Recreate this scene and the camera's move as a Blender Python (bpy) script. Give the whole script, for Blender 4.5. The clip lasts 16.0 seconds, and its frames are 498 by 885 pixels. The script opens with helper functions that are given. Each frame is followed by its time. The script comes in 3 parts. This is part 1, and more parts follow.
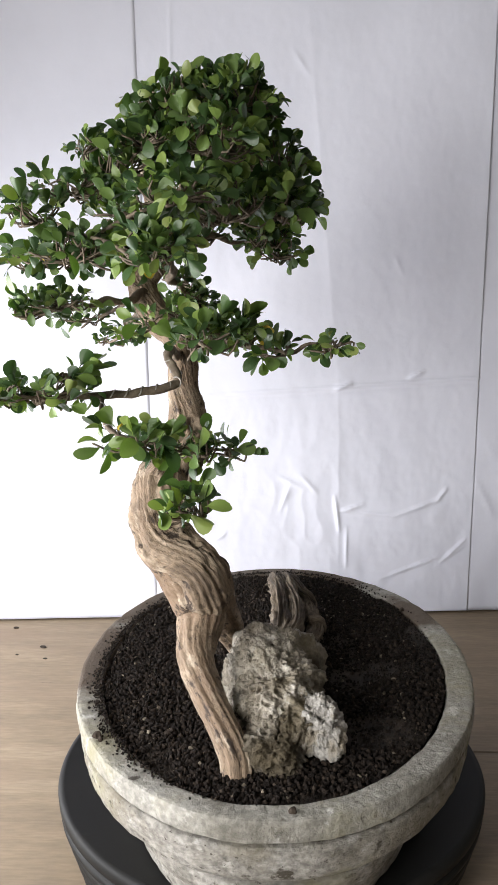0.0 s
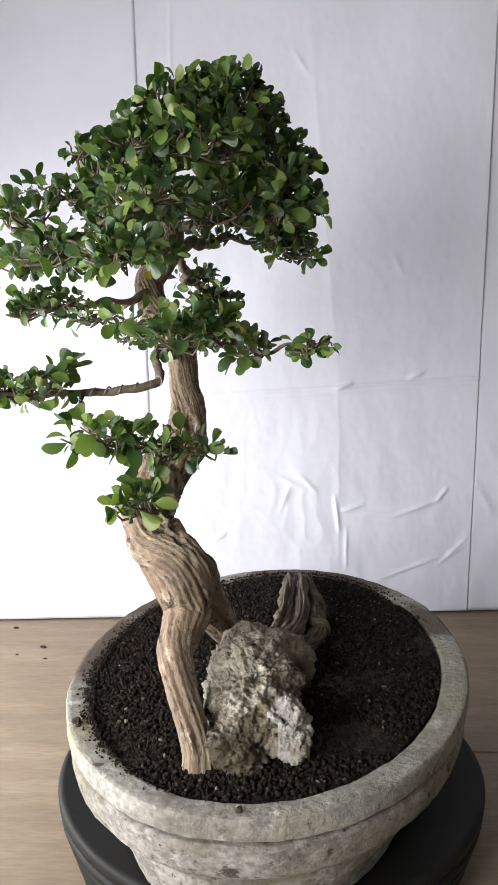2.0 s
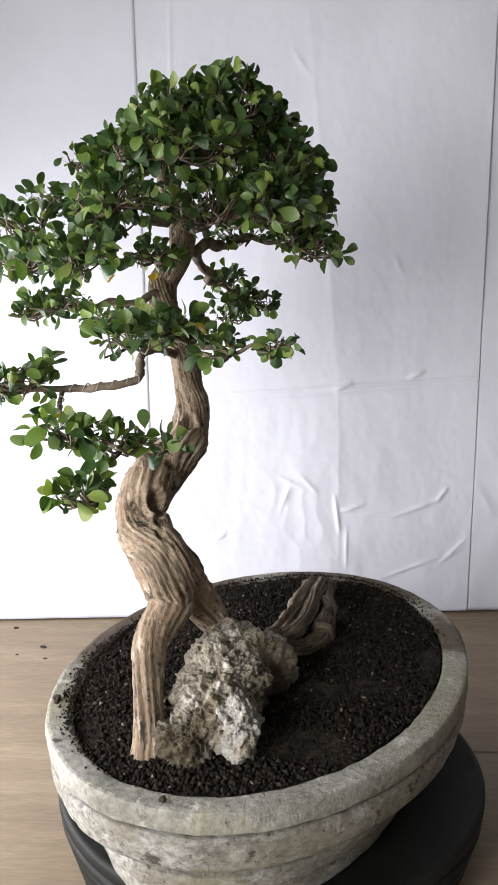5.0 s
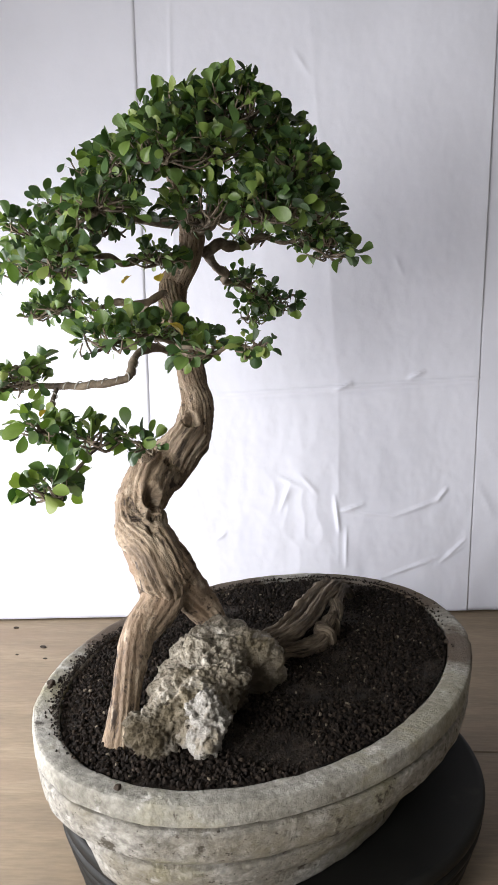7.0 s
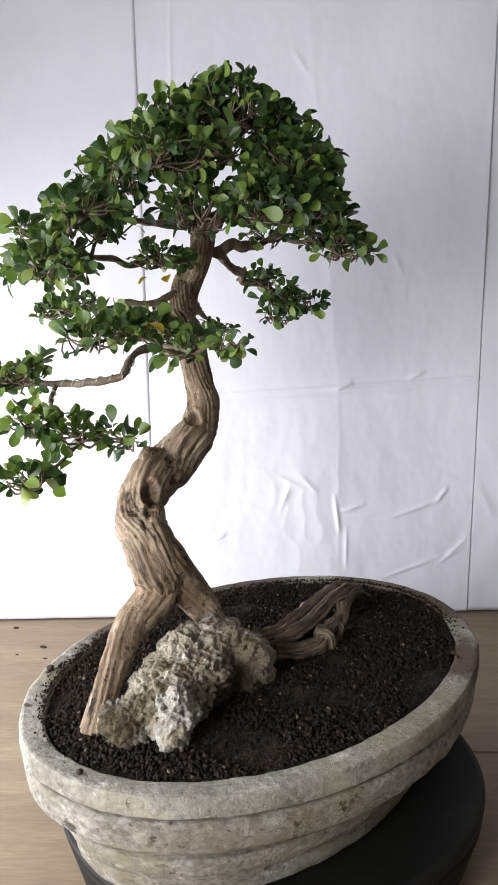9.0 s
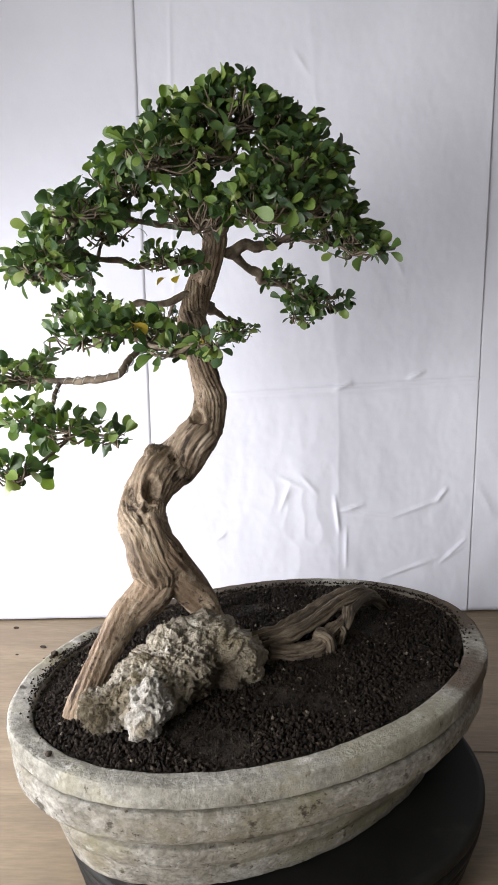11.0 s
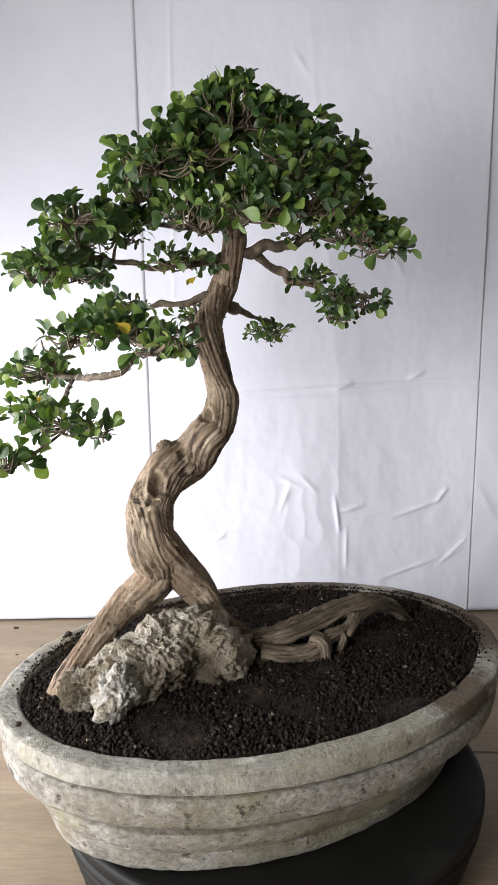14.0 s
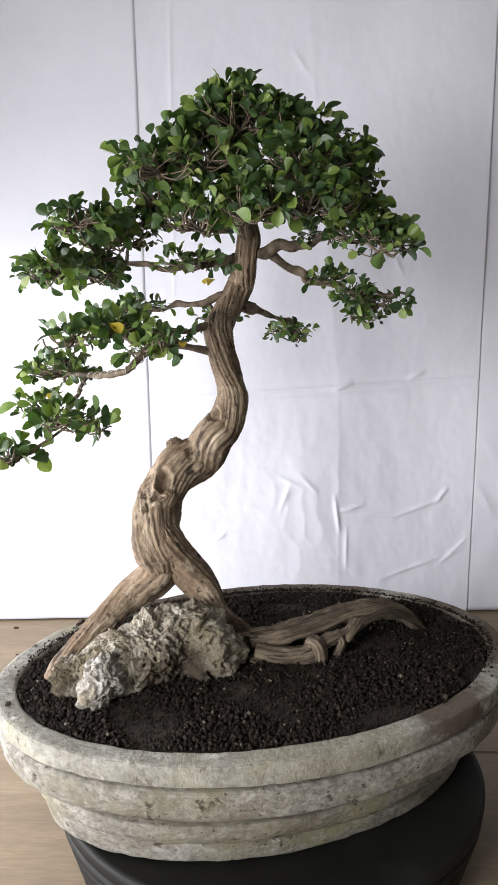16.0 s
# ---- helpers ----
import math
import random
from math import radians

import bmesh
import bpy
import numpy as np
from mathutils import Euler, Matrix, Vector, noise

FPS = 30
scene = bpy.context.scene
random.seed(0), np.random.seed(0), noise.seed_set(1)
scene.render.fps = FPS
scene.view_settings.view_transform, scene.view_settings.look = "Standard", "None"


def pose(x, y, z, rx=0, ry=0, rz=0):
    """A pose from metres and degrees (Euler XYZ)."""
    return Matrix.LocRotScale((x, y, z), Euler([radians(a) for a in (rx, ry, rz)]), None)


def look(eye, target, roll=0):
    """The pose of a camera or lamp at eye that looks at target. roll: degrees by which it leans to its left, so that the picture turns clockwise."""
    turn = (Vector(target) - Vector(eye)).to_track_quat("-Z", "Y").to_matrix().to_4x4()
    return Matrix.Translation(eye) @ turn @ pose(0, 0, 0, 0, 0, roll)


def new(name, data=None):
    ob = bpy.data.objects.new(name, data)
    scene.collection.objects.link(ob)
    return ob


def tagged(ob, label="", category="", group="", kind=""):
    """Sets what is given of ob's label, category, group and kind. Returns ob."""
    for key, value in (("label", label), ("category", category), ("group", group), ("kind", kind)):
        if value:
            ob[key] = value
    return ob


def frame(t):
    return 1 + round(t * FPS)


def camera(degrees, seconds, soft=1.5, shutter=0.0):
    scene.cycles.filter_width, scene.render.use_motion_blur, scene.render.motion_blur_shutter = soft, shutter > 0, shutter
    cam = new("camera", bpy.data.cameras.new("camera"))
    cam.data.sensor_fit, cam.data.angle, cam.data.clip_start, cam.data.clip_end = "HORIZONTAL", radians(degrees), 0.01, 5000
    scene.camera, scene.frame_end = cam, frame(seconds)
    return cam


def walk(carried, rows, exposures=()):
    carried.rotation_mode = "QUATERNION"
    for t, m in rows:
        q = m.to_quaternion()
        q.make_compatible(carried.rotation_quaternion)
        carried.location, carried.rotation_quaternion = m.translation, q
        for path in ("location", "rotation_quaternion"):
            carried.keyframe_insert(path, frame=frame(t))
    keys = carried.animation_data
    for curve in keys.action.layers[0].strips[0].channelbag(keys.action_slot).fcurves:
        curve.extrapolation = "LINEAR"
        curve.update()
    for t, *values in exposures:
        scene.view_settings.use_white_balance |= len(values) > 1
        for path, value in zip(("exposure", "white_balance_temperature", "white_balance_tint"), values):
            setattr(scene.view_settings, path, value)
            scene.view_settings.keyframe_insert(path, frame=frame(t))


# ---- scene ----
cam = camera(36.64, 16.0, soft=1.1)
EYE = Vector((0.0, -0.8, 0.5856))
VIEW = look(EYE, EYE + Vector((-0.02727, 0.98620, -0.16332)), -0.36)
walk(cam, [(0.0, VIEW), (16.0, VIEW)])

# ---------------------------------------------------------------- light
world = bpy.data.worlds.new("world")
scene.world = world
world.use_nodes = True
_sky = world.node_tree.nodes.new("ShaderNodeTexSky")
_sky.sky_type = "NISHITA"
_sky.sun_disc = False
_sky.sun_elevation = radians(40)
_sky.sun_rotation = radians(250)
world.node_tree.nodes["Background"].inputs["Strength"].default_value = 0.1
world.node_tree.links.new(_sky.outputs["Color"], world.node_tree.nodes["Background"].inputs["Color"])


def window_light(name, eye, target, width, height, watts, colour):
    """An area lamp in a wall opening: the sky's light, or an added fill."""
    lamp = bpy.data.lights.new(name, "AREA")
    lamp.shape, lamp.size, lamp.size_y = "RECTANGLE", width, height
    lamp.energy, lamp.color = watts, colour
    ob = new(name, lamp)
    ob.matrix_world = look(eye, target)
    return ob


window_light("window_light", (-0.86, -0.12, 0.34), (0.0, -0.12, 0.06), 1.15, 0.56, 21.5, (0.97, 0.97, 1.0))
# added fill from the front left, in an assumed second window, brightens the front
window_light("window_light", (-0.86, -1.35, 0.66), (0.05, -0.10, 0.26), 0.56, 0.76, 29.0, (1.0, 0.98, 0.95))
scene.view_settings.exposure = 0.0


# ---------------------------------------------------------------- materials
def material(name, colours, scale=20.0, detail=6.0, rough=(0.6, 0.85), bump=0.3, bump_scale=120.0, bump_size=0.002,
             metal=0.0, spots=None, spot_scale=8.0, spot_range=(0.55, 0.7), stretch=(1, 1, 1), per_piece=0.0, piece_output="Random Per Island",
             translucent=None, specular=0.5, fine=0.0, patches=(), leaf_mix=0.14, coords="Object"):
    """A procedural surface: a ramp of colours over noise, a second noise for stains, and fine relief."""
    m = bpy.data.materials.new(name)
    m.use_nodes = True
    t = m.node_tree
    n, l = t.nodes, t.links
    bsdf = n["Principled BSDF"]
    co = n.new("ShaderNodeTexCoord")
    mp = n.new("ShaderNodeMapping")
    mp.inputs["Scale"].default_value = stretch
    if coords == "Object":
        source = co.outputs["Object"]
    else:
        held = n.new("ShaderNodeAttribute")
        held.attribute_name = coords
        source = held.outputs["Vector"]
    l.new(source, mp.inputs["Vector"])

    def tex(s, d, r=0.6):
        x = n.new("ShaderNodeTexNoise")
        x.inputs["Scale"].default_value, x.inputs["Detail"].default_value, x.inputs["Roughness"].default_value = s, d, r
        l.new(mp.outputs["Vector"], x.inputs["Vector"])
        return x.outputs["Fac"]

    def ramp(fac, stops):
        r = n.new("ShaderNodeValToRGB")
        e = r.color_ramp.elements
        while len(e) < len(stops):
            e.new(0.5)
        for k, (p, c) in enumerate(stops):
            e[k].position, e[k].color = p, (*c, 1) if len(c) == 3 else c
        l.new(fac, r.inputs["Fac"])
        return r.outputs["Color"]

    def mix(fac, a, b, mode="MIX"):
        x = n.new("ShaderNodeMix")
        x.data_type, x.blend_type = "RGBA", mode
        for socket, value in ((x.inputs["Factor"], fac), (x.inputs["A"], a), (x.inputs["B"], b)):
            if isinstance(value, (int, float)):
                socket.default_value = value
            elif isinstance(value, tuple):
                socket.default_value = (*value, 1)
            else:
                l.new(value, socket)
        return x.outputs["Result"]

    grain = tex(scale, detail)
    lo, hi = 0.3, 0.7
    stops = [(lo + (hi - lo) * k / max(1, len(colours) - 1), c) for k, c in enumerate(colours)]
    colour = ramp(grain, stops)
    if fine:
        colour = mix(fine, colour, ramp(tex(scale * 9, 4), [(0.35, (0.25,) * 3), (0.65, (1.0,) * 3)]), "MULTIPLY")
    for c, s, (a, b) in (spots or []) if isinstance(spots, list) else ([(spots, spot_scale, spot_range)] if spots else []):
        fac = ramp(tex(s, 8, 0.65), [(a, (0, 0, 0)), (b, (1, 1, 1))])
        colour = mix(fac, colour, c)
    for c, centre, reach, strength in patches:
        away = n.new("ShaderNodeVectorMath")
        away.operation = "DISTANCE"
        l.new(co.outputs["Object"], away.inputs[0])
        away.inputs[1].default_value = centre
        near = n.new("ShaderNodeMapRange")
        near.inputs["From Min"].default_value, near.inputs["From Max"].default_value = reach, reach * 0.35
        l.new(away.outputs["Value"], near.inputs["Value"])
        edge = n.new("ShaderNodeMath")
        edge.operation = "MULTIPLY_ADD"
        l.new(tex(38, 7, 0.7), edge.inputs[0])
        edge.inputs[1].default_value = 1.7
        edge.inputs[2].default_value = -0.80
        both = n.new("ShaderNodeMath")
        both.operation = "ADD"
        l.new(near.outputs["Result"], both.inputs[0])
        l.new(edge.outputs["Value"], both.inputs[1])
        colour = mix(ramp(both.outputs["Value"], [(0.25, (0, 0, 0)), (0.75, (strength,) * 3)]), colour, c)
    if per_piece:
        if piece_output == "Random Per Island":
            g = n.new("ShaderNodeNewGeometry")
            rnd = g.outputs["Random Per Island"]
        else:
            g = n.new("ShaderNodeObjectInfo")
            rnd = g.outputs["Random"]
        if isinstance(per_piece, list):
            colour = mix(0.75, colour, ramp(rnd, per_piece))
        else:
            colour = mix(1.0, colour, ramp(rnd, [(0.0, (1 - per_piece,) * 3), (1.0, (1.0,) * 3)]), "MULTIPLY")
    l.new(colour, bsdf.inputs["Base Color"])
    rr = n.new("ShaderNodeMapRange")
    rr.inputs["To Min"].default_value, rr.inputs["To Max"].default_value = rough
    l.new(grain, rr.inputs["Value"])
    l.new(rr.outputs["Result"], bsdf.inputs["Roughness"])
    bsdf.inputs["Metallic"].default_value = metal
    bsdf.inputs["Specular IOR Level"].default_value = specular
    if bump:
        b = n.new("ShaderNodeBump")
        b.inputs["Strength"].default_value, b.inputs["Distance"].default_value = bump, bump_size
        l.new(tex(bump_scale, 6, 0.65), b.inputs["Height"])
        l.new(b.outputs["Normal"], bsdf.inputs["Normal"])
    if translucent:
        tr = n.new("ShaderNodeBsdfTranslucent")
        l.new(mix(1.0, colour, translucent, "MULTIPLY"), tr.inputs["Color"])
        ms = n.new("ShaderNodeMixShader")
        ms.inputs["Fac"].default_value = leaf_mix
        l.new(bsdf.outputs["BSDF"], ms.inputs[1])
        l.new(tr.outputs["BSDF"], ms.inputs[2])
        l.new(ms.outputs["Shader"], n["Material Output"].inputs["Surface"])
    return m


SOIL_BROWN = (0.080, 0.054, 0.034)
CONCRETE = material("weathered_concrete", [(0.20, 0.185, 0.155), (0.34, 0.32, 0.285), (0.47, 0.45, 0.415)], 16, 10, (0.75, 0.95), 1.0, 200, 0.003,
                    spots=[((0.17, 0.145, 0.095), 7.0, (0.48, 0.66)), ((0.24, 0.225, 0.13), 10.0, (0.56, 0.74)), ((0.46, 0.44, 0.41), 60.0, (0.58, 0.74)), ((0.06, 0.05, 0.037), 40.0, (0.61, 0.67)), ((0.05, 0.04, 0.03), 150.0, (0.61, 0.66))],
                    fine=0.7, stretch=(1, 1, 1.4))
RIM_DIRT = material("soil_stained_concrete", [(0.22, 0.205, 0.17), (0.36, 0.345, 0.305), (0.50, 0.48, 0.44)], 18, 10, (0.75, 0.95), 1.0, 200, 0.0028,
                    spots=[((0.25, 0.23, 0.14), 9.0, (0.54, 0.70)), ((0.58, 0.56, 0.53), 42.0, (0.58, 0.72)), ((0.06, 0.05, 0.04), 60.0, (0.63, 0.69))], fine=0.55,
                    patches=[(SOIL_BROWN, (-0.195, -0.02, 0.136), 0.125, 0.95), (SOIL_BROWN, (-0.150, 0.130, 0.136), 0.110, 0.9), (SOIL_BROWN, (0.085, 0.245, 0.136), 0.085, 0.95),
                            (SOIL_BROWN, (0.175, 0.110, 0.136), 0.070, 0.9), (SOIL_BROWN, (0.0, 0.285, 0.136), 0.11, 0.8), ((0.24, 0.22, 0.12), (0.18, -0.02, 0.14), 0.09, 0.3)])
BARK = material("tan_bark", [(0.125, 0.086, 0.057), (0.33, 0.245, 0.168), (0.53, 0.43, 0.32)], 70, 10, (0.7, 0.9), 1.0, 210, 0.005,
                spots=[((0.22, 0.148, 0.095), 24.0, (0.46, 0.66)), ((0.55, 0.46, 0.355), 90.0, (0.56, 0.70)), ((0.045, 0.03, 0.021), 120.0, (0.575, 0.635)), ((0.045, 0.03, 0.021), 260.0, (0.58, 0.65))],
                stretch=(1, 1, 0.30), fine=0.7, coords="grain")
DEADWOOD = material("grey_brown_deadwood", [(0.045, 0.033, 0.024), (0.18, 0.138, 0.098), (0.38, 0.31, 0.23)], 90, 10, (0.75, 0.95), 1.0, 260, 0.005,
                    spots=[((0.03, 0.021, 0.015), 150.0, (0.56, 0.64))], stretch=(1, 1, 0.14), fine=0.7, coords="grain")
TWIG = material("brown_twig_bark", [(0.045, 0.034, 0.025), (0.145, 0.112, 0.08), (0.27, 0.22, 0.165)], 80, 5, (0.7, 0.9), 0.5, 400, 0.0008)
# two dark brown areas: the low front end and the hollowed side near the soil
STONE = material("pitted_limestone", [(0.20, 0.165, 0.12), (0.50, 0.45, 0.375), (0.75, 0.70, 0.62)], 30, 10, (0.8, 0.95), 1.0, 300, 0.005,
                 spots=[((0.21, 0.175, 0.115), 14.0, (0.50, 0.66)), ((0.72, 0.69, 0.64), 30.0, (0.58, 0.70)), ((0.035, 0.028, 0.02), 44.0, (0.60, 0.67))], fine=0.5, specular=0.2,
                 patches=[((0.07, 0.055, 0.035), (0.005, -0.235, 0.015), 0.055, 0.8), ((0.06, 0.045, 0.03), (0.045, -0.120, 0.005), 0.060, 0.85)])
PALE_STONE = material("whitish_limestone", [(0.26, 0.24, 0.21), (0.50, 0.475, 0.44), (0.72, 0.695, 0.66)], 34, 10, (0.8, 0.95), 1.0, 280, 0.004,
                      spots=[((0.30, 0.26, 0.20), 26.0, (0.56, 0.68)), ((0.04, 0.033, 0.025), 60.0, (0.62, 0.68))], fine=0.55, specular=0.2)
GRIT = material("dark_volcanic_grit", [(0.007, 0.005, 0.004), (0.016, 0.0115, 0.009), (0.032, 0.024, 0.019)], 300, 4, (0.85, 1.0), 0.5, 900, 0.0008, specular=0.2,
                per_piece=[(0.0, (0.003, 0.0022, 0.0018)), (0.55, (0.011, 0.0078, 0.006)), (0.9, (0.028, 0.020, 0.015)), (0.985, (0.065, 0.050, 0.038)), (1.0, (0.30, 0.26, 0.20))])
DUST = material("fine_brown_soil", [(0.010, 0.0072, 0.0055), (0.030, 0.021, 0.015), (0.055, 0.039, 0.028)], 45, 8, (0.85, 1.0), 1.0, 500, 0.002, fine=0.4)
LEAF = material("green_leaf", [(0.030, 0.070, 0.022), (0.050, 0.115, 0.028), (0.085, 0.16, 0.04)], 60, 4, (0.32, 0.50), 0.35, 420, 0.0007,
                per_piece=[(0.0, (0.018, 0.036, 0.018)), (0.40, (0.046, 0.084, 0.028)), (0.70, (0.118, 0.178, 0.042)), (0.90, (0.19, 0.262, 0.058)), (1.0, (0.26, 0.30, 0.09))],
                translucent=(1.6, 2.0, 0.7))
LEAF_PIECE = material("green_leaf_single", [(0.030, 0.070, 0.022), (0.050, 0.115, 0.028), (0.085, 0.16, 0.04)], 60, 4, (0.32, 0.50), 0.35, 420, 0.0007,
                      per_piece=[(0.0, (0.018, 0.036, 0.018)), (0.40, (0.046, 0.084, 0.028)), (0.70, (0.118, 0.178, 0.042)), (0.90, (0.19, 0.262, 0.058)), (1.0, (0.26, 0.30, 0.09))],
                      piece_output="Random", translucent=(1.6, 2.0, 0.7))
WIRE = material("dull_aluminium", [(0.30, 0.29, 0.27), (0.42, 0.40, 0.37)], 60, 4, (0.45, 0.65), 0.2, 300, 0.0003, metal=0.6)
YELLOW = material("yellowed_leaf", [(0.42, 0.30, 0.03), (0.55, 0.42, 0.05), (0.38, 0.36, 0.05)], 90, 4, (0.4, 0.6), 0.2, 500, 0.0005, translucent=(1.3, 1.2, 0.6))
PLASTIC = material("black_plastic", [(0.006, 0.006, 0.006), (0.010, 0.010, 0.0095), (0.015, 0.015, 0.014)], 14, 6, (0.50, 0.7), 0.15, 300, 0.0005,
                   spots=(0.028, 0.028, 0.024), spot_scale=16, spot_range=(0.62, 0.82), specular=0.2)
WOOD = material("plain_plywood", [(0.185, 0.138, 0.088), (0.232, 0.175, 0.112), (0.285, 0.222, 0.148)], 11, 9, (0.55, 0.75), 0.35, 160, 0.0008,
                spots=[((0.19, 0.135, 0.09), 4.0, (0.50, 0.75)), ((0.06, 0.045, 0.035), 26.0, (0.70, 0.73))], stretch=(0.4, 2.6, 1), fine=0.28)
WOOD_EDGE = material("dark_wood", [(0.10, 0.07, 0.045), (0.16, 0.11, 0.07)], 18, 6, stretch=(1, 1, 0.2))
CLOTH = material("white_sheet", [(0.685, 0.70, 0.79), (0.72, 0.735, 0.83), (0.75, 0.765, 0.86)], 5, 6, (0.8, 0.95), 0.12, 60, 0.004, specular=0.2)
WALL = material("painted_wall", [(0.38, 0.36, 0.33), (0.44, 0.42, 0.39)], 6, 6, (0.8, 0.95), 0.2, 60, 0.002)
FLOOR = material("cement_floor", [(0.12, 0.115, 0.11), (0.17, 0.165, 0.155)], 5, 8, (0.6, 0.8), 0.2, 40, 0.002)


# ---------------------------------------------------------------- building helpers
def thing(name, z, label, category, group="", kind=""):
    """An Empty at a thing's base that carries its parts."""
    ob = new(name)
    ob.location = (0, 0, z)
    ob.empty_display_size = 0.05
    return tagged(ob, label, category, group, kind)


def base_of(ob):
    z = 0.0
    while ob:
        z += ob.location.z
        ob = ob.parent
    return z


def link(name, mesh, mat, parent=None, label="", smooth=True, kind=""):
    mesh.materials.append(mat)
    if smooth:
        mesh.shade_smooth()
    ob = new(name, mesh)
    if parent:
        mesh.transform(Matrix.Translation((0, 0, -base_of(parent))))
        ob.parent = parent
    return tagged(ob, label=label, kind=kind)


def part(name, bm, mat, parent=None, label="", smooth=True, kind=""):
    mesh = bpy.data.meshes.new(name)
    bm.normal_update()
    bm.to_mesh(mesh)
    bm.free()
    return link(name, mesh, mat, parent, label, smooth, kind)


def from_arrays(name, verts, faces, mat, parent=None, label="", smooth=True, kind=""):
    mesh = bpy.data.meshes.new(name)
    mesh.from_pydata([tuple(v) for v in verts], [], [tuple(f) for f in faces])
    mesh.update()
    return link(name, mesh, mat, parent, label, smooth, kind)


def box(bm, lo, hi, bevel=0.0):
    r = bmesh.ops.create_cube(bm, size=1.0)
    vs = r["verts"]
    for v in vs:
        v.co = Vector([lo[k] + (v.co[k] + 0.5) * (hi[k] - lo[k]) for k in range(3)])
    if bevel:
        es = list({e for v in vs for e in v.link_edges})
        bmesh.ops.bevel(bm, geom=es, offset=bevel, segments=2, affect="EDGES")


def spline(points, steps):
    """A smooth line through rows of numbers (Catmull-Rom)."""
    p = np.array(points, float)
    p = np.vstack([2 * p[0] - p[1], p, 2 * p[-1] - p[-2]])
    out = []
    for k in range(1, len(p) - 2):
        for s in np.linspace(0, 1, steps, endpoint=False):
            a, b, c, d = p[k - 1:k + 3]
            out.append(0.5 * (2 * b + (c - a) * s + (2 * a - 5 * b + 4 * c - d) * s * s + (3 * b - a - 3 * c + d) * s ** 3))
    out.append(p[-2])
    return np.array(out)


def limb_arrays(rows, sides=10, steps=5, rough=0.0, groove=0.0, ribs=7, twist=0.0, flat=1.0, seed=0.0, offset=0, dents=(), grain=None):
    """A tapered limb along rows of x, y, z, radius, with grooves that run along it and knobs; ends are closed."""
    line = spline(rows, steps)
    pts, rad = line[:, :3], np.maximum(line[:, 3], 0.0003)
    tan = np.gradient(pts, axis=0)
    tan /= np.linalg.norm(tan, axis=1)[:, None] + 1e-12
    u = np.cross(tan[0], (0.3, 0.9, 0.1))
    u /= np.linalg.norm(u)
    verts, faces, way = [], [], 0.0
    for k in range(len(pts)):
        u = u - tan[k] * (u @ tan[k])
        u /= np.linalg.norm(u)
        w = np.cross(tan[k], u)
        if k:
            way += np.linalg.norm(pts[k] - pts[k - 1])
        for s in range(sides):
            a = 2 * math.pi * s / sides
            r = rad[k]
            if groove:
                g = a + twist * way
                q = Vector((math.cos(g) * ribs * 0.35 + seed, math.sin(g) * ribs * 0.35, way * 5.0))
                ridge = 1 - abs(noise.noise(q)) * 2.2
                q2 = Vector((math.cos(g) * ribs * 0.9 + seed, math.sin(g) * ribs * 0.9, way * 16.0))
                r *= 1 + groove * (ridge - 0.55) + groove * 0.5 * noise.noise(q2)
            if rough:
                d = pts[k] + rad[k] * (math.cos(a) * u + math.sin(a) * w)
                r *= 1 + rough * noise.fractal(Vector(d) * 42 + Vector((seed, 0, 0)), 1.0, 2.0, 5)
            out = math.cos(a) * u * flat + math.sin(a) * w
            q = pts[k] + r * out
            for place, size, deep in dents:
                away = np.linalg.norm((q - np.array(place)) / np.array(size))
                if away < 1.6:
                    r -= deep * math.exp(-(away * 1.3) ** 4) - deep * 0.25 * math.exp(-((away - 1.1) * 4) ** 2)
            verts.append(pts[k] + r * out)
            if grain is not None:
                g = a + twist * way
                grain.append((rad[0] * math.cos(g) + seed, rad[0] * math.sin(g), way))
        if k:
            for s in range(sides):
                a, b = offset + (k - 1) * sides + s, offset + (k - 1) * sides + (s + 1) % sides
                faces.append((a, b, b + sides, a + sides))
    n = len(pts)
    verts += [pts[0] - tan[0] * rad[0] * 0.3, pts[-1] + tan[-1] * rad[-1] * 0.4]
    for s in range(sides):
        faces.append((offset + (s + 1) % sides, offset + s, offset + n * sides))
        faces.append((offset + (n - 1) * sides + s, offset + (n - 1) * sides + (s + 1) % sides, offset + n * sides + 1))
    if grain is not None:
        grain += [(seed, 0, -0.01), (seed, 0, way + 0.01)]
    return verts, faces


# ---------------------------------------------------------------- the room
def wall(name, lo, hi, mat=WALL, label="plain painted wall of a dim room"):
    bm = bmesh.new()
    box(bm, lo, hi)
    return tagged(part(name, bm, mat, smooth=False), label, "wall", kind="structure")


